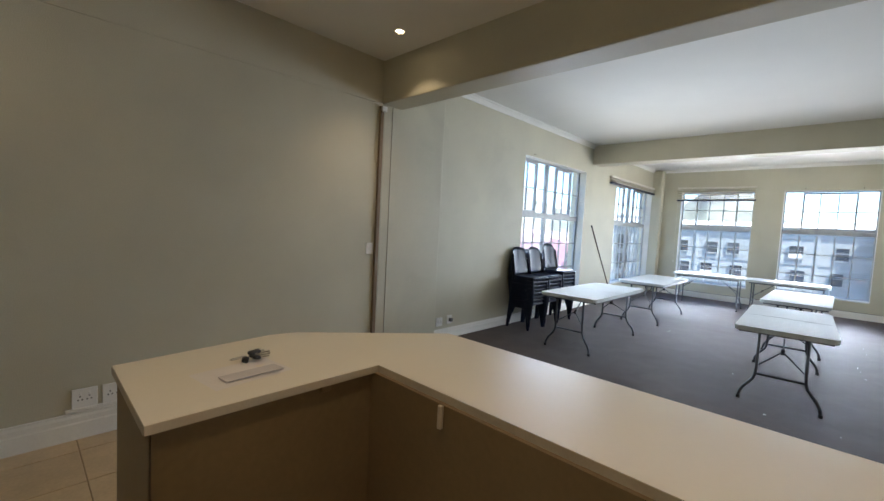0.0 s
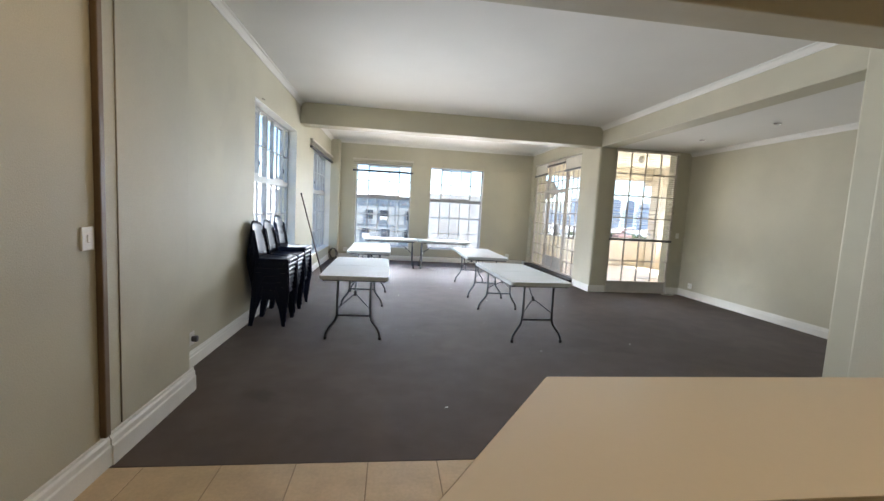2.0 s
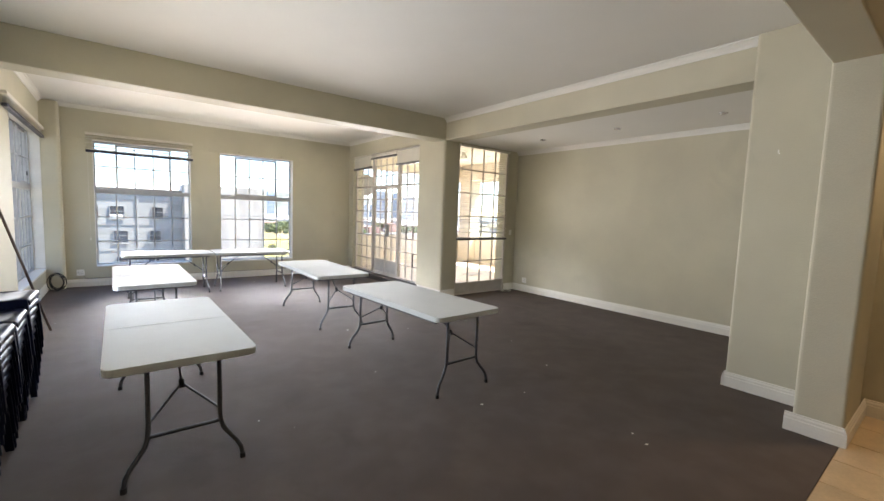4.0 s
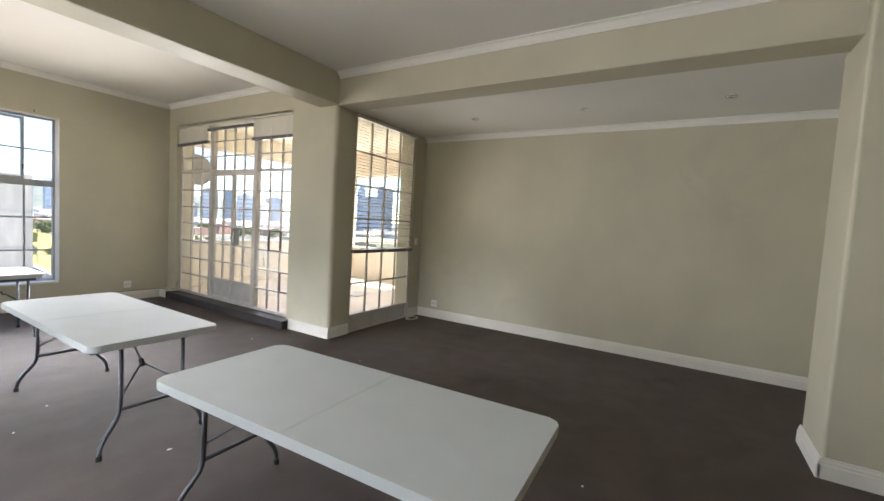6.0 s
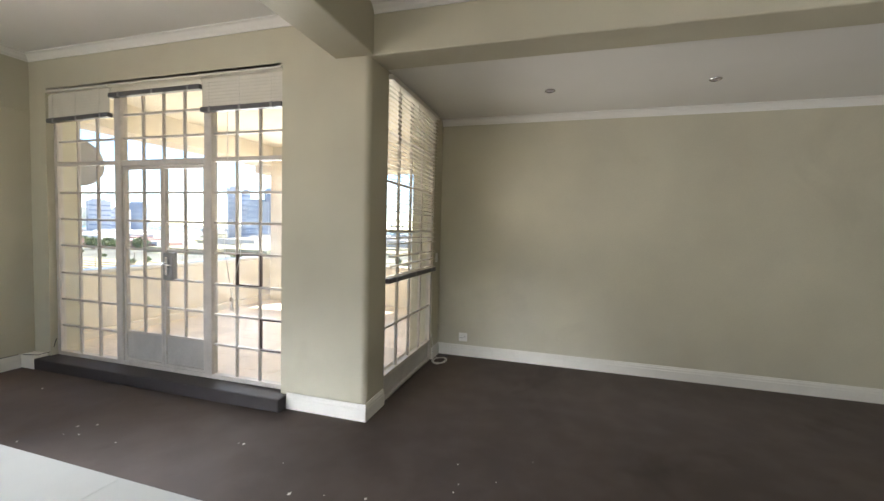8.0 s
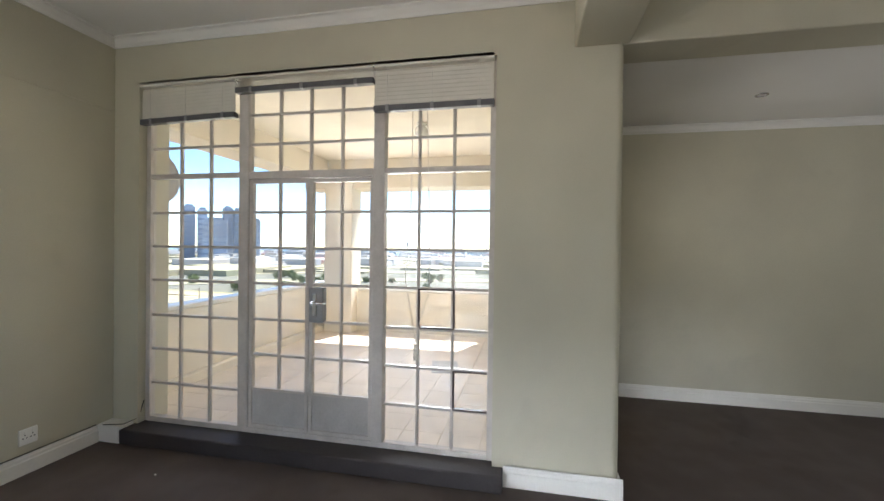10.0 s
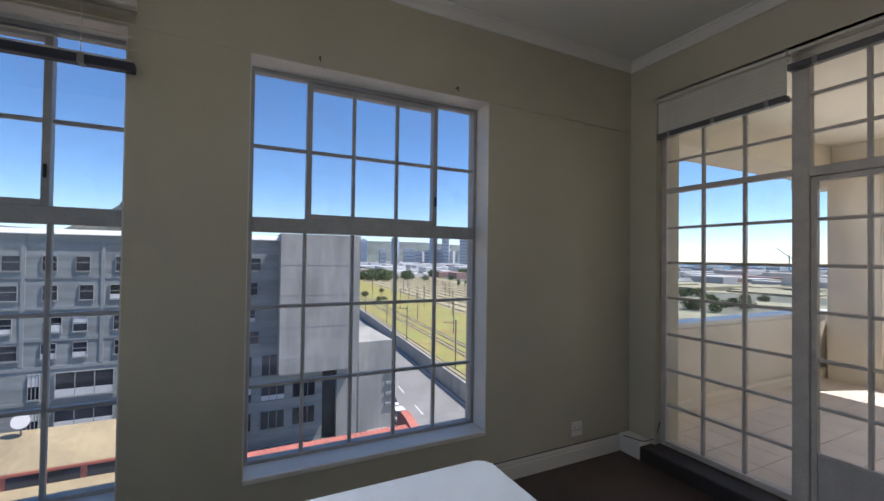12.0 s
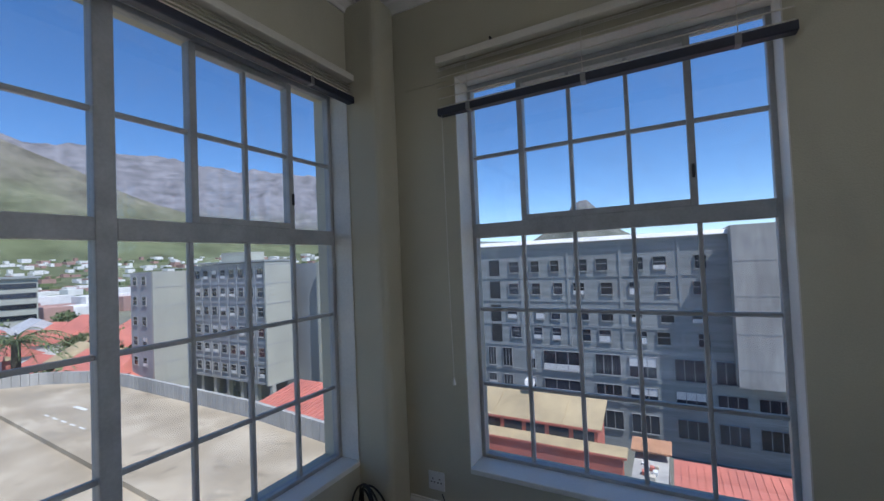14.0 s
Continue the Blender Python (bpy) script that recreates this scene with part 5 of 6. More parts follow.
for r, z in enumerate((-0.15, -2.75, -5.6, -7.9)):
    # solid block; its dark colour stands in for the stairwell's shade
    part("opening", boxes((-20.9, -19.6, -0.05, 0.4, z - 0.5, z + 1.7)), DARK, GB, "dark block for the shade in a stairwell opening")
    for x in (-17.9, -15.0, -12.8, -10.0, -7.5, -4.4, -1.9, 1.2):
        facade_window(GB, pose(x + 0.25 * math.sin(r * 2 + x), -0.06, z + 0.1), 1.05 + 0.2 * (math.sin(x * 3) > 0), 1.35)
for x, w in ((-23.6, 1.0), (-21.0, 1.0), (-19.0, 1.2), (-16.0, 0.8), (-12.5, 4.2), (-7.6, 2.6), (-4.2, 2.6), (0.0, 2.6), (3.4, 2.4), (6.6, 2.4)):
    facade_window(GB, pose(x, -0.06, -11.3), w, 2.2, 3)
    facade_window(GB, pose(x, -0.06, -14.0), w, 1.7, 3)
    facade_window(GB, pose(x, -0.06, -17.0), w, 1.9, 3)
# solid dark block fills the gap, painted as the shade inside it
part("opening", boxes((8.61, 10.09, 0.05, 13.8, GZ, -10.82)), DARK, GB, "dark block for the shade in a tall opening")
for k in range(4):
    part("ledge", boxes((15.9, 17.0, -0.8, -0.605, -12.4 - 1.25 * k, -12.1 - 1.25 * k)), BANDGREY, GB, "projecting concrete ledge")
for k, z in enumerate((0.6, -2.6, -6.0, -9.2)):
    part("joint", boxes((3.75, 12.1, -2.415, -2.401, z, z + 0.07)), BANDGREY, GB)
# pink block
PB = thing("pink_building", "pink rendered block with a sloping parapet", "building", m=pose(-33.6, 58, 0))
bm = bmesh.new()
front = [(-6, GZ), (7.6, GZ), (7.6, -1.6), (2.5, 0.2), (-6, 1.6)]
a = [bm.verts.new((x, 0, z)) for x, z in front]
b = [bm.verts.new((x, 12, z)) for x, z in front]
bm.faces.new(a)
bm.faces.new(b[::-1])
for k in range(5):
    bm.faces.new((a[k], a[(k + 1) % 5], b[(k + 1) % 5], b[k]))
part("wall", bm, PINK, PB)
part("capping", boxes((-6.1, 7.7, -0.2, 0.2, -9.2, -8.8)), CREAM, PB)
part("lean_to", boxes((2.0, 7.6, -3.0, -0.01, GZ, -9.4)), CREAM, PB)
part("roof", boxes((-2, 7.4, 2.0, 12, -1.2, 1.4)), PALEWHITE, PB, "white roof sheet behind the parapet")
for x in (-3.6, 0.6, 5.0):
    for z in (-3.0, -6.3, -8.2):
        facade_window(PB, pose(x, -0.06, z), 1.7, 1.3)

# low roofs in the yard below
def shed(name, x0, x1, y0, y1, z, rise, roofmat, wallmat, label):
    ob = thing(name, label, "shed")
    part("wall", boxes((x0 + 0.3, x1 - 0.3, y0 + 0.05, y1 - 0.3, GZ, z)), wallmat, ob)
    bm = bmesh.new()
    vs = [bm.verts.new(p) for p in ((x0, y0, z), (x1, y0, z), (x1, y1, z + rise), (x0, y1, z + rise), (x0, y0, z + 0.18), (x1, y0, z + 0.18), (x1, y1, z + rise + 0.18), (x0, y1, z + rise + 0.18))]
    for q in ((3, 2, 1, 0), (4, 5, 6, 7), (0, 1, 5, 4), (1, 2, 6, 5), (2, 3, 7, 6), (3, 0, 4, 7)):
        bm.faces.new([vs[i] for i in q])
    part("roof", bm, roofmat, ob)
    n = int((x1 - x0) / (0.42 if roofmat is ROOFRED else 2.6))
    for k in range(1, n):
        x = x0 + k * (x1 - x0) / n
        rb = part("rib", boxes((x - 0.035, x + 0.035, 0, math.hypot(y1 - y0, rise), 0.18, 0.215)), roofmat, ob)
        rb.matrix_basis = pose(0, y0, z, math.degrees(math.atan2(rise, y1 - y0)), 0, 0)
    part("gutter", boxes((x0, x1, y0 - 0.07, y0 - 0.003, z + 0.02, z + 0.15)), wallmat, ob)
    return ob


long = shed("long_shed", -22.6, -6.0, 39.2, 42.8, -10.9, 1.15, ROOFBROWN, ROOFRED, "long shed with a weathered brown roof")
for k in range(9):
    part("window", boxes((-22.2 + 1.78 * k, -20.75 + 1.78 * k, 39.2, 39.27, -11.75, -10.98)), WINGLASS, long, "dark window under the eave")
shed("front_shed", -23.2, -4.3, 38.0, 39.17, -12.0, 0.2, ROOFBROWN, ROOFRED, "lower shed with a weathered brown roof")
shed("red_shed", -1.6, 12.55, 31.0, 40.0, -13.0, 0.6, ROOFRED, ROOFRED, "shed with a bright red ribbed roof")
shed("red_shed", -27.5, -17.6, 25.9, 31.5, -8.3, 0.9, ROOFRED, ROOFRED, "long shed with a red roof behind the deck")
bm = bmesh.new()
side = [(31.0, GZ), (31.0, -13.2), (36.0, -12.8), (38.5, -12.3), (40.5, -11.8), (41.6, -11.7), (42.2, -12.2), (42.6, -13.4), (42.6, GZ)]
a, b = [bm.verts.new((12.6, y, z)) for y, z in side], [bm.verts.new((13.3, y, z)) for y, z in side]
bm.faces.new(a)
bm.faces.new(b[::-1])
for k in range(len(side)):
    q = (k + 1) % len(side)
    bm.faces.new((a[k], a[q], b[q], b[k]))
tagged(part("boundary_gable", bm, ROOFRED), "red painted wall with a curved top beside the road", "wall")
yard = thing("roof_yard", "small walled yard cluttered with pale junk", "yard", m=pose(-4.9, 36.5, -12.2))
part("slab", boxes((0.9, 3.0, 0, 5.2, -6.7, -0.3)), CONC, yard)
roof = part("lean_to_roof", boxes((-0.2, 2.3, 0, 1.7, 0, 0.12)), ROOFORANGE, yard, "orange corrugated sheet roof")
roof.matrix_basis = pose(0.9, 3.2, 0.2, 8, 0, 0)
for k in range(9):
    part("rib", boxes((-0.1 + 0.28 * k, -0.04 + 0.28 * k, 0, 1.7, 0.121, 0.16)), ROOFORANGE, roof)
for k in range(9):
    a, b, c = random.uniform(1.0, 2.6), random.uniform(0.2, 2.6), random.uniform(0.12, 0.4)
    part("junk", boxes((a, a + c, b, b + c * 1.3, -0.3, c - 0.3), bevel=0.03), (CREAM, ROOFRED, PALEWHITE)[k % 3], yard)
for x, y, z in ((-12.0, 42.3, -9.6), (-22.0, 42.2, -9.7)):
    d = thing("satellite_dish", "small white satellite dish on a shed roof", "satellite dish", m=pose(x, y, z))
    part("mast", sweep(bmesh.new(), [(0, 0, -0.4), (0, 0, 0.7)], 0.05, 6), WINFRAME, d)
    part("reflector", disc(bmesh.new(), (0, -0.1, 0.8), (0.1, -1, 0.35), 0.45, 0.06, 16), PALEWHITE, d)

# parking deck with a curved parapet
deck = thing("parking_deck", "stained concrete parking deck with a low parapet", "parking deck")
edge = [(-12.5, 21.4), (-20.5, 22.3), (-34.0, 22.6), (-37.8, 22.2), (-41.0, 20.6), (-44.0, 17.6), (-46.5, 13.0), (-47, -12), (-12.5, -12)]
part("slab", prism(bmesh.new(), edge, GZ, -6.0), DECK, deck)
for (ax, ay), (bx, by) in zip(edge[:7], edge[1:8]):
    n = max(1, int(math.hypot(bx - ax, by - ay) / 0.5))
    for k in range(n):
        p, q = Vector((ax + (bx - ax) * k / n, ay + (by - ay) * k / n, 0)), Vector((ax + (bx - ax) * (k + 0.93) / n, ay + (by - ay) * (k + 0.93) / n, 0))
        d = (q - p).normalized()
        nn = Vector((-d.y, d.x, 0)) * 0.2
        part("parapet_block", prism(bmesh.new(), [(v.x, v.y) for v in (p, q, q + nn, p + nn)], -6.0, -5.15), CONC, deck)
rp = [(-14.0, 15.5), (-36.0, 16.4), (-36.0, 17.0), (-14.0, 16.1)]
part("ramp_kerb", prism(bmesh.new(), rp, -6.0, -5.78), DECK, deck)
for k in range(5):
    part("bay_line", boxes((-27.9 - 1.1 * k, -27.3 - 1.1 * k, 17.62, 17.72, -5.998, -5.992)), LINE, deck)
for y in (20.6, 18.95):
    part("arrow", boxes((-32.4, -30.9, y, y + 0.22, -5.998, -5.992)), LINE, deck)

# pale apartment slabs beyond the deck
AB = thing("apartment_building", "pale grey-green apartment slabs with gridded facade", "building")
part("wall", boxes((-67.5, -50.35, 46.35, 51.3, -14.4, 2.6)), APTDARK, AB)
part("end_wall", boxes((-50.35, -50.0, 46.0, 51.3, -14.4, 2.75)), APT, AB, "blank pale end wall")
part("end_wall", boxes((-46.5, -46.0, 52.0, 66.0, GZ, 2.4)), APT, AB, "blank pale end wall")
part("wall", boxes((-67.5, -46.5, 53.0, 66.0, GZ, 2.3)), APTDARK, AB)
part("end_wall", boxes((-67.9, -67.5, 40.4, 45.1, GZ, 2.0)), APT, AB, "blank pale end wall")
part("wall", boxes((-74, -67.9, 40.45, 52, GZ, 1.95)), APTDARK, AB)
part("roof", boxes((-67.7, -49.9, 45.9, 51.5, 2.76, 3.0)), BANDGREY, AB)
part("plant_room", boxes((-62, -56.5, 47.5, 51, 3.0, 4.4)), APT, AB)
for z in (-14.4, -11.6, -8.8, -6.0, -3.2, -0.4, 2.3):
    part("string_course", boxes((-67.5, -50.36, 46.26, 46.349, z, z + 0.35)), APTDARK, AB)
    part("joint", boxes((-49.999, -49.98, 46.0, 51.3, z, z + 0.09)), APTDARK, AB)
    part("joint", boxes((-67.499, -67.48, 40.4, 45.1, z, z + 0.09)), APTDARK, AB)
for k in range(9):
    x = -67.4 + 2.12 * k
    part("fin", boxes((x - 0.12, x + 0.12, 46.24, 46.349, -14.4, 2.6)), APTDARK, AB)
    for z in (-13.4, -10.6, -7.8, -5.0, -2.2, 0.5):
        if k < 8:
            facade_window(AB, pose(x + 1.06, 46.30, z), 1.25, 1.3)
for k in range(6):
    part("pilotis", boxes((-66.5 + 3.2 * k, -65.9 + 3.2 * k, 46.6, 47.2, GZ, -14.4)), CONC, AB)
for z in (-12, -9, -6, -3, 0.0):
    for x in (-72.6, -70.0):
        facade_window(AB, pose(x, 40.40, z), 1.2, 1.3)


# ---- small houses, trees and the distance ----
def house(x, y, w, d, h, turn, wallmat, roofmat, label, gz=GZ):
    ob = thing("house", label, "house", "houses", pose(x, y, gz, 0, 0, turn))
    part("wall", boxes((-w / 2, w / 2, -d / 2, d / 2, 0, h)), wallmat, ob)
    bm = bmesh.new()
    r = d * 0.32
    o = 0.4
    vs = [bm.verts.new(p) for p in ((-w / 2 - o, -d / 2 - o, h), (w / 2 + o, -d / 2 - o, h), (w / 2 + o, d / 2 + o, h), (-w / 2 - o, d / 2 + o, h), (-w / 2 + 0.6, 0, h + r), (w / 2 - 0.6, 0, h + r))]
    for q in ((0, 1, 5, 4), (2, 3, 4, 5), (1, 2, 5), (3, 0, 4), (3, 2, 1, 0)):
        bm.faces.new([vs[i] for i in q])
    part("roof", bm, roofmat, ob)
    for k in range(max(1, int(w / 3))):
        facade_window(ob, pose(-w / 2 + 1.5 + 3 * k, -d / 2 - 0.05, h * 0.4), 1.2, 1.2)
    return ob


rng = random.Random(7)
for k in range(80):
    az = radians(rng.uniform(146, 178))
    dist = rng.uniform(66, 190)
    x, y = -1 + dist * math.cos(az), 8 + dist * math.sin(az)
    if -78 < x < -44 and 36 < y < 68:
        continue
    rm = rng.choice((ROOFRED, ROOFRED, ROOFRED, ROOFGREY, ROOFBROWN))
    wm = rng.choice((CREAM, PALEWHITE, PALEWHITE, ROOFRED))
    word = {id(ROOFRED): "red", id(ROOFGREY): "grey", id(ROOFBROWN): "brown"}[id(rm)]
    house(x, y, rng.uniform(9, 16), rng.uniform(7, 10), rng.uniform(3.2, 6.5), rng.uniform(-20, 20), wm, rm, "small house with a " + word + " pitched roof")
office = thing("office_building", "long pale office block with banded windows", "building", m=pose(-240, 52, GZ, 0, 0, 75))
part("wall", boxes((-40, 26, 0, 16, 0, 21)), APT, office)
for z in (4, 8.5, 13, 17):
    part("window_band", boxes((-39.5, 25.5, -0.2, -0.01, z, z + 2)), WINGLASS, office)
part("roof", boxes((-41, 27, -1, 17, 21, 22)), BANDGREY, office)


def leaf_mesh(count, radius, size, squash, seed):
    r = random.Random(seed)
    verts, faces = [], []
    for k in range(count):
        v = Vector((r.gauss(0, 1), r.gauss(0, 1), r.gauss(0, 1))).normalized() * radius * (0.45 + 0.6 * r.random())
        v += Vector((r.uniform(-1, 1), r.uniform(-1, 1), r.uniform(-0.4, 0.6))) * radius * 0.25
        v.z *= squash
        e = Euler((r.uniform(0, 3), r.uniform(0, 3), r.uniform(0, 6))).to_matrix()
        s = size * r.uniform(0.6, 1.4)
        i = len(verts)
        verts += [v + e @ Vector(p) * s for p in ((-1, -0.5, 0), (0, -0.7, 0.2), (1, 0.1, 0), (0.1, 0.8, -0.2))]
        faces.append((i, i + 1, i + 2, i + 3))
    me = bpy.data.meshes.new("crown")
    me.from_pydata(verts, [], faces)
    me.materials.append(LEAF)
    return me


CROWNS = [leaf_mesh(420, 3.0, 0.42, 0.75, s) for s in (1, 2, 3)]
TRUNK = sweep(bmesh.new(), [(0, 0, 0), (0.1, 0.05, 1.6), (0.0, 0.1, 3.6)], lambda s: 0.28 - 0.16 * s, 7)
for k in range(3):
    a = k * 2.1
    sweep(TRUNK, [(0.05, 0.05, 2.0), (0.8 * math.cos(a), 0.8 * math.sin(a), 3.3), (1.5 * math.cos(a), 1.5 * math.sin(a), 4.3)], lambda s: 0.13 - 0.09 * s, 5)
trunk_me = bpy.data.meshes.new("trunk")
TRUNK.to_mesh(trunk_me)
TRUNK.free()
trunk_me.materials.append(BARK)


def tree(x, y, s, k, low=4.6):
    ob = thing("tree", "dark green leafy tree in the town", "tree", "trees", pose(x, y, GZ, 0, 0, k * 53))
    t = new("trunk", trunk_me)
    t.parent, t.scale = ob, (s, s, s)
    c = new("crown", CROWNS[k % 3])
    c.parent, c.scale = ob, (s, s, s)
    c.location = (0, 0, low * s)


for k in range(34):
    az = radians(rng.uniform(148, 178))
    dist = rng.uniform(60, 200)
    x, y = -1 + dist * math.cos(az), 8 + dist * math.sin(az)
    if -78 < x < -42 and 34 < y < 68:
        continue
    tree(x, y, rng.uniform(0.8, 1.4), k)
for k in range(60):
    tree(*along(rng.uniform(300, 430), rng.choice((rng.uniform(40, 90), rng.uniform(60, 200))))[:2], rng.uniform(0.9, 1.9), k, 2.6)
for k in range(30):
    az, dist = radians(rng.choice((rng.uniform(24, 36), rng.uniform(8, 44)))), rng.uniform(190, 300)
    tree(dist * math.cos(az), 8 + dist * math.sin(az), rng.uniform(0.5, 1.0), k, 2.4)
for k in range(26):
    tree(*along(rng.uniform(150, 300), rng.choice((rng.uniform(20, 44), rng.uniform(90, 150))))[:2], rng.uniform(0.35, 0.6), k, 2.3)
palm = thing("palm_tree", "tall palm with arching fronds beside the deck", "palm tree", m=pose(-58, 23.2, GZ))
part("trunk", sweep(bmesh.new(), [(0, 0, 0), (0.2, 0.1, 7), (0.1, 0.2, 14.6)], lambda s: 0.5 - 0.15 * s, 9), BARK, palm)
for k in range(26):
    a, up = k * 2.4, 0.9 - 1.3 * (k / 26)
    bm = bmesh.new()
    mid = [(0.1 + math.cos(a) * 4.2 * s, 0.2 + math.sin(a) * 4.2 * s, 14.6 + 3.2 * up * s + 0.8 * s - 3.0 * s * s) for s in (0, 0.2, 0.4, 0.6, 0.8, 1.0)]
    sweep(bm, mid, lambda s: 0.06 - 0.04 * s, 4)
    for i in range(1, 6):
        for q in (-1, 1):
            for f in (0.0, 0.5):
                p = Vector(mid[i]).lerp(Vector(mid[i - 1]), f)
                e = p + Vector((-math.sin(a) * 0.8 * q + math.cos(a) * 0.5, math.cos(a) * 0.8 * q + math.sin(a) * 0.5, -0.45))
                w = Vector((math.cos(a) * 0.09, math.sin(a) * 0.09, 0))
                vs = [bm.verts.new(v) for v in (p - w, p + w, e)]
                bm.faces.new(vs)
    part("frond", bm, LEAF, palm)


# ---- town scatter and skyline ----
def block_field(name, count, az0, az1, d0, d1, size, height, material, label, seed):
    r = random.Random(seed)
    bm = bmesh.new()
    for k in range(count):
        az, dist = radians(r.uniform(az0, az1)), r.uniform(d0, d1)
        x, y = dist * math.cos(az), 8 + dist * math.sin(az)
        w, d, h = size * r.uniform(0.5, 1.6), size * r.uniform(0.5, 1.4), height * r.uniform(0.5, 1.5)
        box(bm, x - w, x + w, y - d, y + d, GZ, GZ + h)
    return tagged(part(name, bm, material), label, "town", kind="stuff")


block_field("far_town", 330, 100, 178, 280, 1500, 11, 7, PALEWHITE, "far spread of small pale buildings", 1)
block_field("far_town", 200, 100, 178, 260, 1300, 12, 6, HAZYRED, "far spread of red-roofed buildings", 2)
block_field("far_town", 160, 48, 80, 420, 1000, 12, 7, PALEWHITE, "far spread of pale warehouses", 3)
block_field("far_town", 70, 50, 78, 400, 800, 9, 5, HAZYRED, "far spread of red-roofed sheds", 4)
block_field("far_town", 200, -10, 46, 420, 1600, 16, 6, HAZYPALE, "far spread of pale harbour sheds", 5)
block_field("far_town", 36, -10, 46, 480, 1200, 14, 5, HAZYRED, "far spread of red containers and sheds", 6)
block_field("far_town", 70, -10, 46, 330, 900, 24, 2.5, FIELD, "far spread of brown yard buildings", 8)
for az, d0, d1 in ((30, 150, 1500),):
    bm = bmesh.new()
    for k in range(7):
        dist = 170 + 75 * k
        a = [(dist * math.cos(radians(t)), 8 + dist * math.sin(radians(t))) for t in range(-14, 54, 4)]
        b = [((dist + 22) * math.cos(radians(t)), 8 + (dist + 22) * math.sin(radians(t))) for t in range(52, -16, -4)]
        prism(bm, a + b, GZ + 0.01, GZ + 0.3)
    structure(part("far_field", bm, FIELD), "pale yellow bands of open land", "field")


def tower(az, el, width, dist, material, label):
    a = radians(az)
    x, y = dist * math.cos(a), 8 + dist * math.sin(a)
    top = 1.65 + dist * math.tan(radians(el))
    ob = thing("tower_block", label, "tower", "skyline towers", pose(x, y, GZ, 0, 0, az + rng.uniform(-20, 20)))
    w = width * dist * math.pi / 360
    h = top - GZ
    part("shaft", boxes((-w * 0.8, w * 0.8, -w, w, 0, h)), material, ob)
    part("cap", boxes((-w * 0.5, w * 0.5, -w * 0.6, w * 0.6, h, h + 3)), material, ob)
    n = max(3, int(h / 7))
    bm = bmesh.new()
    for k in range(1, n):
        box(bm, -w * 0.8 - 0.3, -w * 0.8 - 0.01, -w * 0.95, w * 0.95, h * k / n - 0.9, h * k / n + 0.9)
    part("window_band", bm, TOWERBAND, ob)
    return ob


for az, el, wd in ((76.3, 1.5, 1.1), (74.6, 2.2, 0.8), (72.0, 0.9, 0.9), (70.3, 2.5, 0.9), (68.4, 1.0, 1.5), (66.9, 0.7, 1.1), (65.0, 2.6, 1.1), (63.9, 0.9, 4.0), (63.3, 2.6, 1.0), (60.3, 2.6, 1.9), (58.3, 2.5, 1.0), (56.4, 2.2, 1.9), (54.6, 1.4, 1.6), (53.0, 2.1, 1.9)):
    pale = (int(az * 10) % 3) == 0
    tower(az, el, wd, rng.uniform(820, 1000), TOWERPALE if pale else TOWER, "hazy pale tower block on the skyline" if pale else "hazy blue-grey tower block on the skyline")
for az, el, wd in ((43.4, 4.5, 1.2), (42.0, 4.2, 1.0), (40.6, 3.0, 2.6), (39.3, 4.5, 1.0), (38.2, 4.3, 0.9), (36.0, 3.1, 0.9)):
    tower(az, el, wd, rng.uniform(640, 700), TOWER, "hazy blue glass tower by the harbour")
for k, az in enumerate((24, 22.5, 14, 9.5, 17, 6)):
    a = radians(az)
    cr = thing("harbour_crane", "far harbour crane with a slanting jib", "crane", "harbour cranes", pose(1100 * math.cos(a), 1100 * math.sin(a), GZ, 0, 0, az + 70 + 30 * (k % 3)))
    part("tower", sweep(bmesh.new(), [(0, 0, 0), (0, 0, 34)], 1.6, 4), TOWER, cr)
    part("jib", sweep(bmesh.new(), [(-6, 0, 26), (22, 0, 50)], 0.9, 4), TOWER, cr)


def ridge(name, az0, az1, dist, depth, crest, material, label, steps=80, rough=1.0, seed=0.0):
    """A mountain: a slope that climbs from its foot to a crest given by crest(azimuth) in degrees of height."""
    verts, faces = [], []
    rows = 44
    for i in range(steps + 1):
        az = az0 + (az1 - az0) * i / steps
        a = radians(az)
        for j in range(rows + 1):
            s = j / rows
            d = dist + depth * s
            top = (dist + depth) * math.tan(radians(max(0.1, crest(az))))
            z = top * (0.30 * s + 0.70 * s ** 2.2)
            p = Vector((az * 0.35 + seed, s * 4.0, seed))
            rib = 1 - abs(noise.fractal(Vector((az * 0.9 + seed, s * 1.2, seed)), 0.8, 2.1, 6))
            z += rough * top * s * (0.07 * noise.fractal(p, 0.8, 2.0, 7) + 0.10 * (rib - 0.8) * (1 - s)) * (1 - 0.5 * (s > 0.97))
            verts.append((d * math.cos(a), 8 + d * math.sin(a), GZ + max(0, z)))
    for i in range(steps):
        for j in range(rows):
            q = i * (rows + 1) + j
            faces.append((q, q + 1, q + rows + 2, q + rows + 1))
    me = bpy.data.meshes.new(name)
    me.from_pydata(verts, [], faces)
    me.materials.append(material)
    for p in me.polygons:
        p.use_smooth = True
    return structure(new(name, me), label, "mountain")


def line_of(points):
    def f(az):
        for (a, e), (b, g) in zip(points, points[1:]):
            if a <= az <= b:
                return e + (g - e) * (az - a) / (b - a)
        return points[0][1] if az < points[0][0] else points[-1][1]
    return f


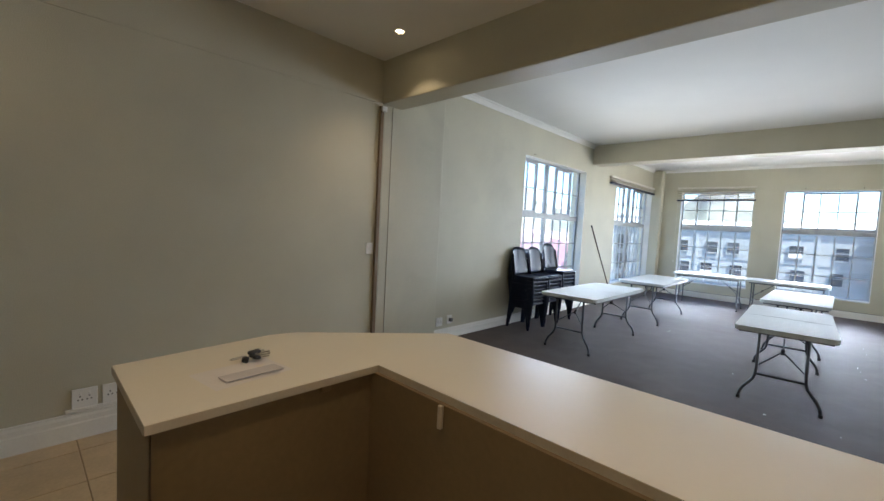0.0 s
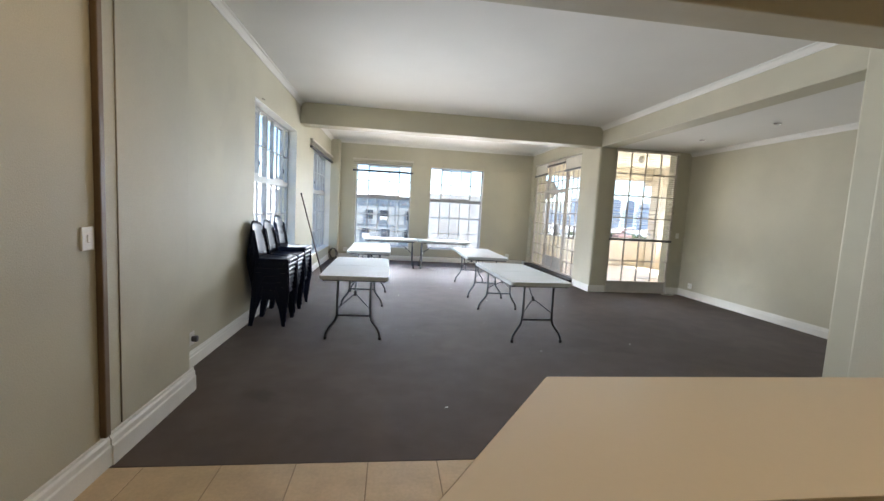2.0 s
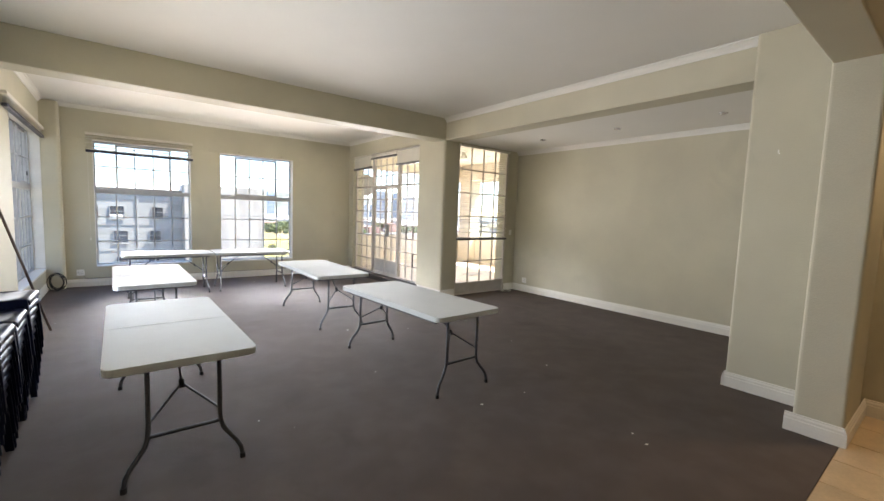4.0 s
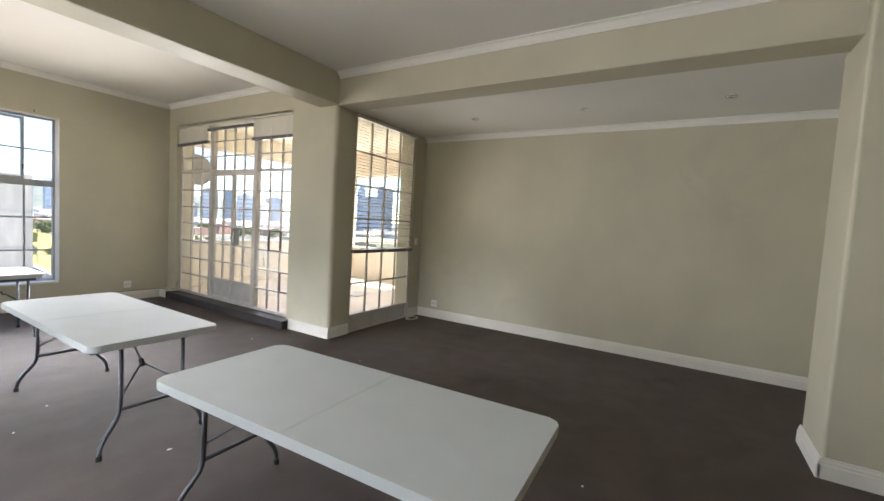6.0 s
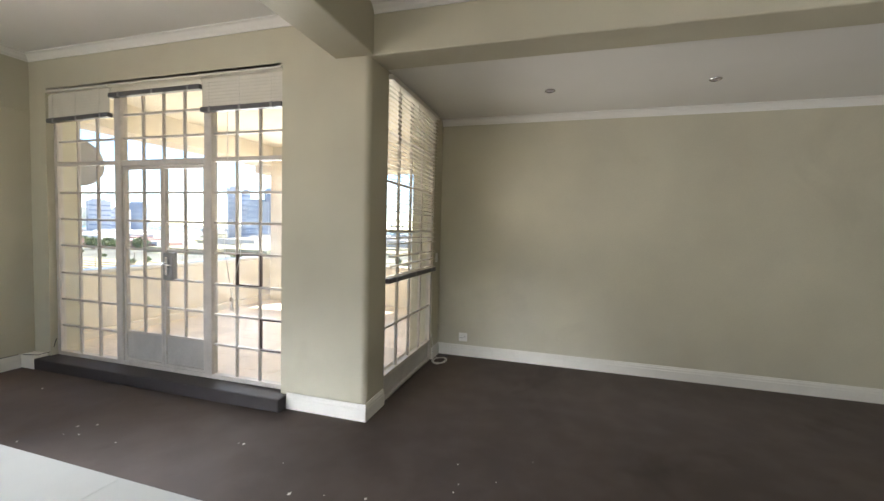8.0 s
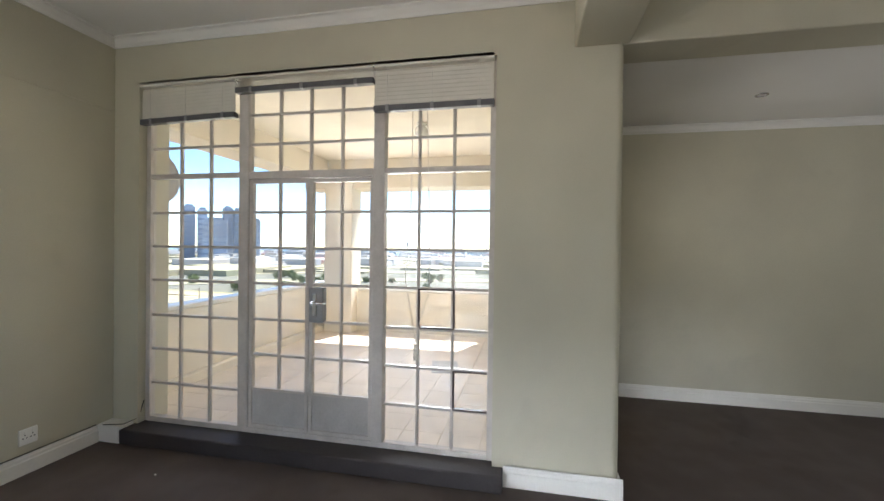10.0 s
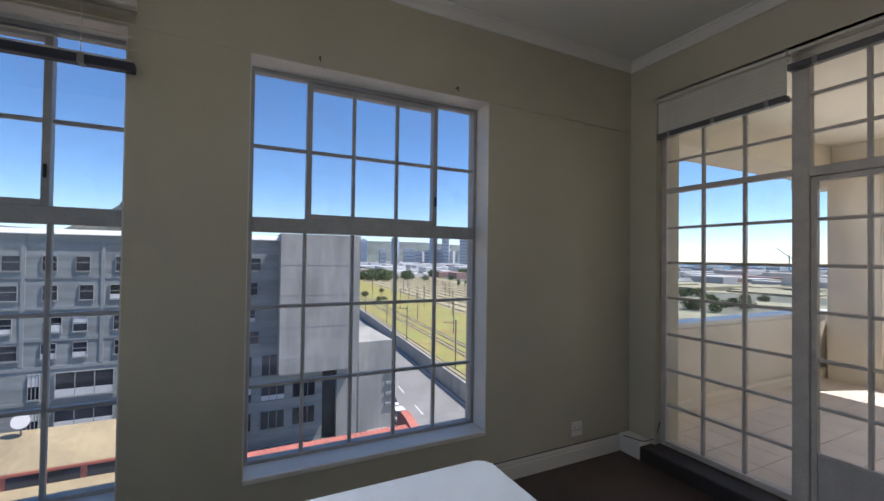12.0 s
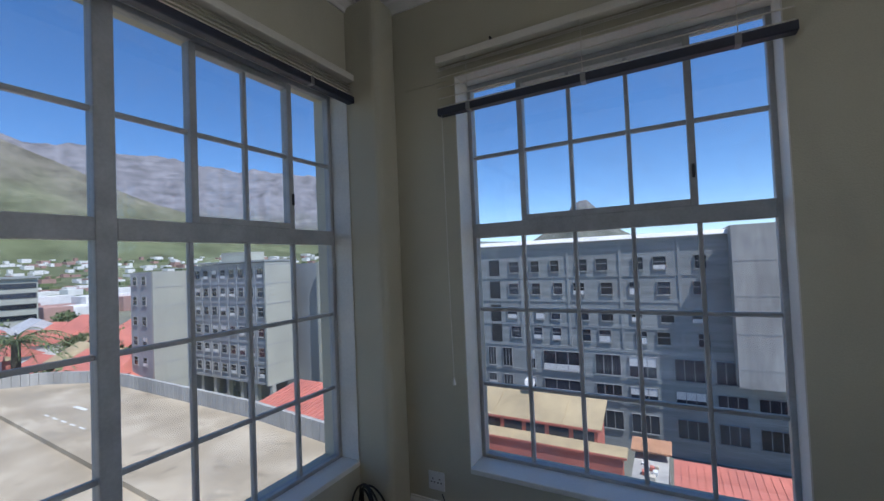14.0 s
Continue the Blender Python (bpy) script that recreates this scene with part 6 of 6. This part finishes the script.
ridge("mountain_table", 118, 196, 1500, 2300, line_of([(118, 3.2), (120.8, 4.2), (122.9, 6.1), (124.8, 6.9), (128, 9.5), (131, 11.4), (134.2, 12.0), (138.5, 12.4), (143.3, 12.9), (146.5, 12.4), (150.6, 13.4), (155, 13.6), (157, 13.5), (159.3, 14.1), (162, 13.7), (164, 13.7), (168, 14.6), (176, 13.0), (196, 6)]), ROCK, "grey rocky mountain with a long flat crest", 220)
ridge("mountain_slope", 132, 200, 1250, 900, line_of([(132, 3.0), (136, 3.6), (144.7, 5.6), (150.7, 7.5), (155, 8.9), (157.5, 10.0), (161, 11.9), (163.6, 12.8), (166, 13.9), (172, 12.6), (200, 5)]), SLOPE, "green and brown lower mountain slope", 180, 0.3, 3.3)
ridge("mountain_peak", 93.5, 107, 2500, 900, line_of([(93.5, 2.4), (95.5, 3.6), (96.5, 5.0), (97.8, 6.2), (98.6, 6.9), (99.3, 7.7), (100.2, 7.6), (101.2, 7.1), (102.0, 5.6), (103.2, 4.6), (105, 3.6), (107, 2.4)]), ROCK, "distant rounded rocky peak", 60, 0.35, 6.1)
ridge("hill_far", 52, 118, 2300, 700, line_of([(52, 1.2), (60, 2.0), (66, 2.4), (74, 2.5), (84, 2.6), (92, 2.2), (100, 2.4), (110, 2.8), (118, 3.2)]), HILL, "long low green hill behind the city", 70, 0.5, 8.4)

ridge("foothill", 132, 186, 500, 700, lambda az: 2.7, SLOPE, "gentle built-up slope below the mountain", 60, 0.0, 1.7)
r = random.Random(21)
for material, count, label in ((PALEWHITE, 260, "far white houses spread over the hillside"), (HAZYRED, 110, "far red-roofed houses spread over the hillside"), (LEAF, 120, "far dark clumps of trees on the hillside")):
    bm = bmesh.new()
    for k in range(count):
        az, q = radians(r.uniform(133, 184)), r.random() ** 0.7
        d = 500 + 700 * q
        z = GZ + 56.6 * (0.30 * q + 0.70 * q ** 2.2)
        x, y, w, h = d * math.cos(az), 8 + d * math.sin(az), r.uniform(4, 13), r.uniform(2.5, 6.5)
        box(bm, x - w, x + w, y - w * 0.6, y + w * 0.6, z - 3, z + h)
    tagged(part("hillside_houses" if material is not LEAF else "hillside_trees", bm, material), label, "town", kind="stuff")

# ---- floor tiles, last ----
structure(part("floor_lobby", boxes((-3.0, 5.4, -4.3, 0.618, -0.3, -0.004)), GROUT), "beige tiled lobby floor", "floor")
LF = bpy.data.objects["floor_lobby"]
tile = None
for i in range(19):
    for j in range(12):
        m = pose(-2.95 + 0.415 * i, 0.616 - 0.41 * (j + 1), -0.012)
        if tile is None:
            tile = part("tile", boxes((0.003, 0.412, 0.003, 0.407, 0, 0.0125), bevel=0.0015), TILE, LF)
            tile.matrix_basis = m
        else:
            again(tile, "tile", LF, m)
BF = bpy.data.objects["balcony_slab"]
tile = None
for i in range(13):
    for j in range(12):
        m = pose(3.14 + 0.33 * i, 6.69 + 0.335 * j, 0.078)
        if tile is None:
            tile = part("tile", boxes((0.002, 0.328, 0.002, 0.333, 0, 0.014), bevel=0.0015), BTILE, BF)
            tile.matrix_basis = m
        else:
            again(tile, "tile", BF, m)
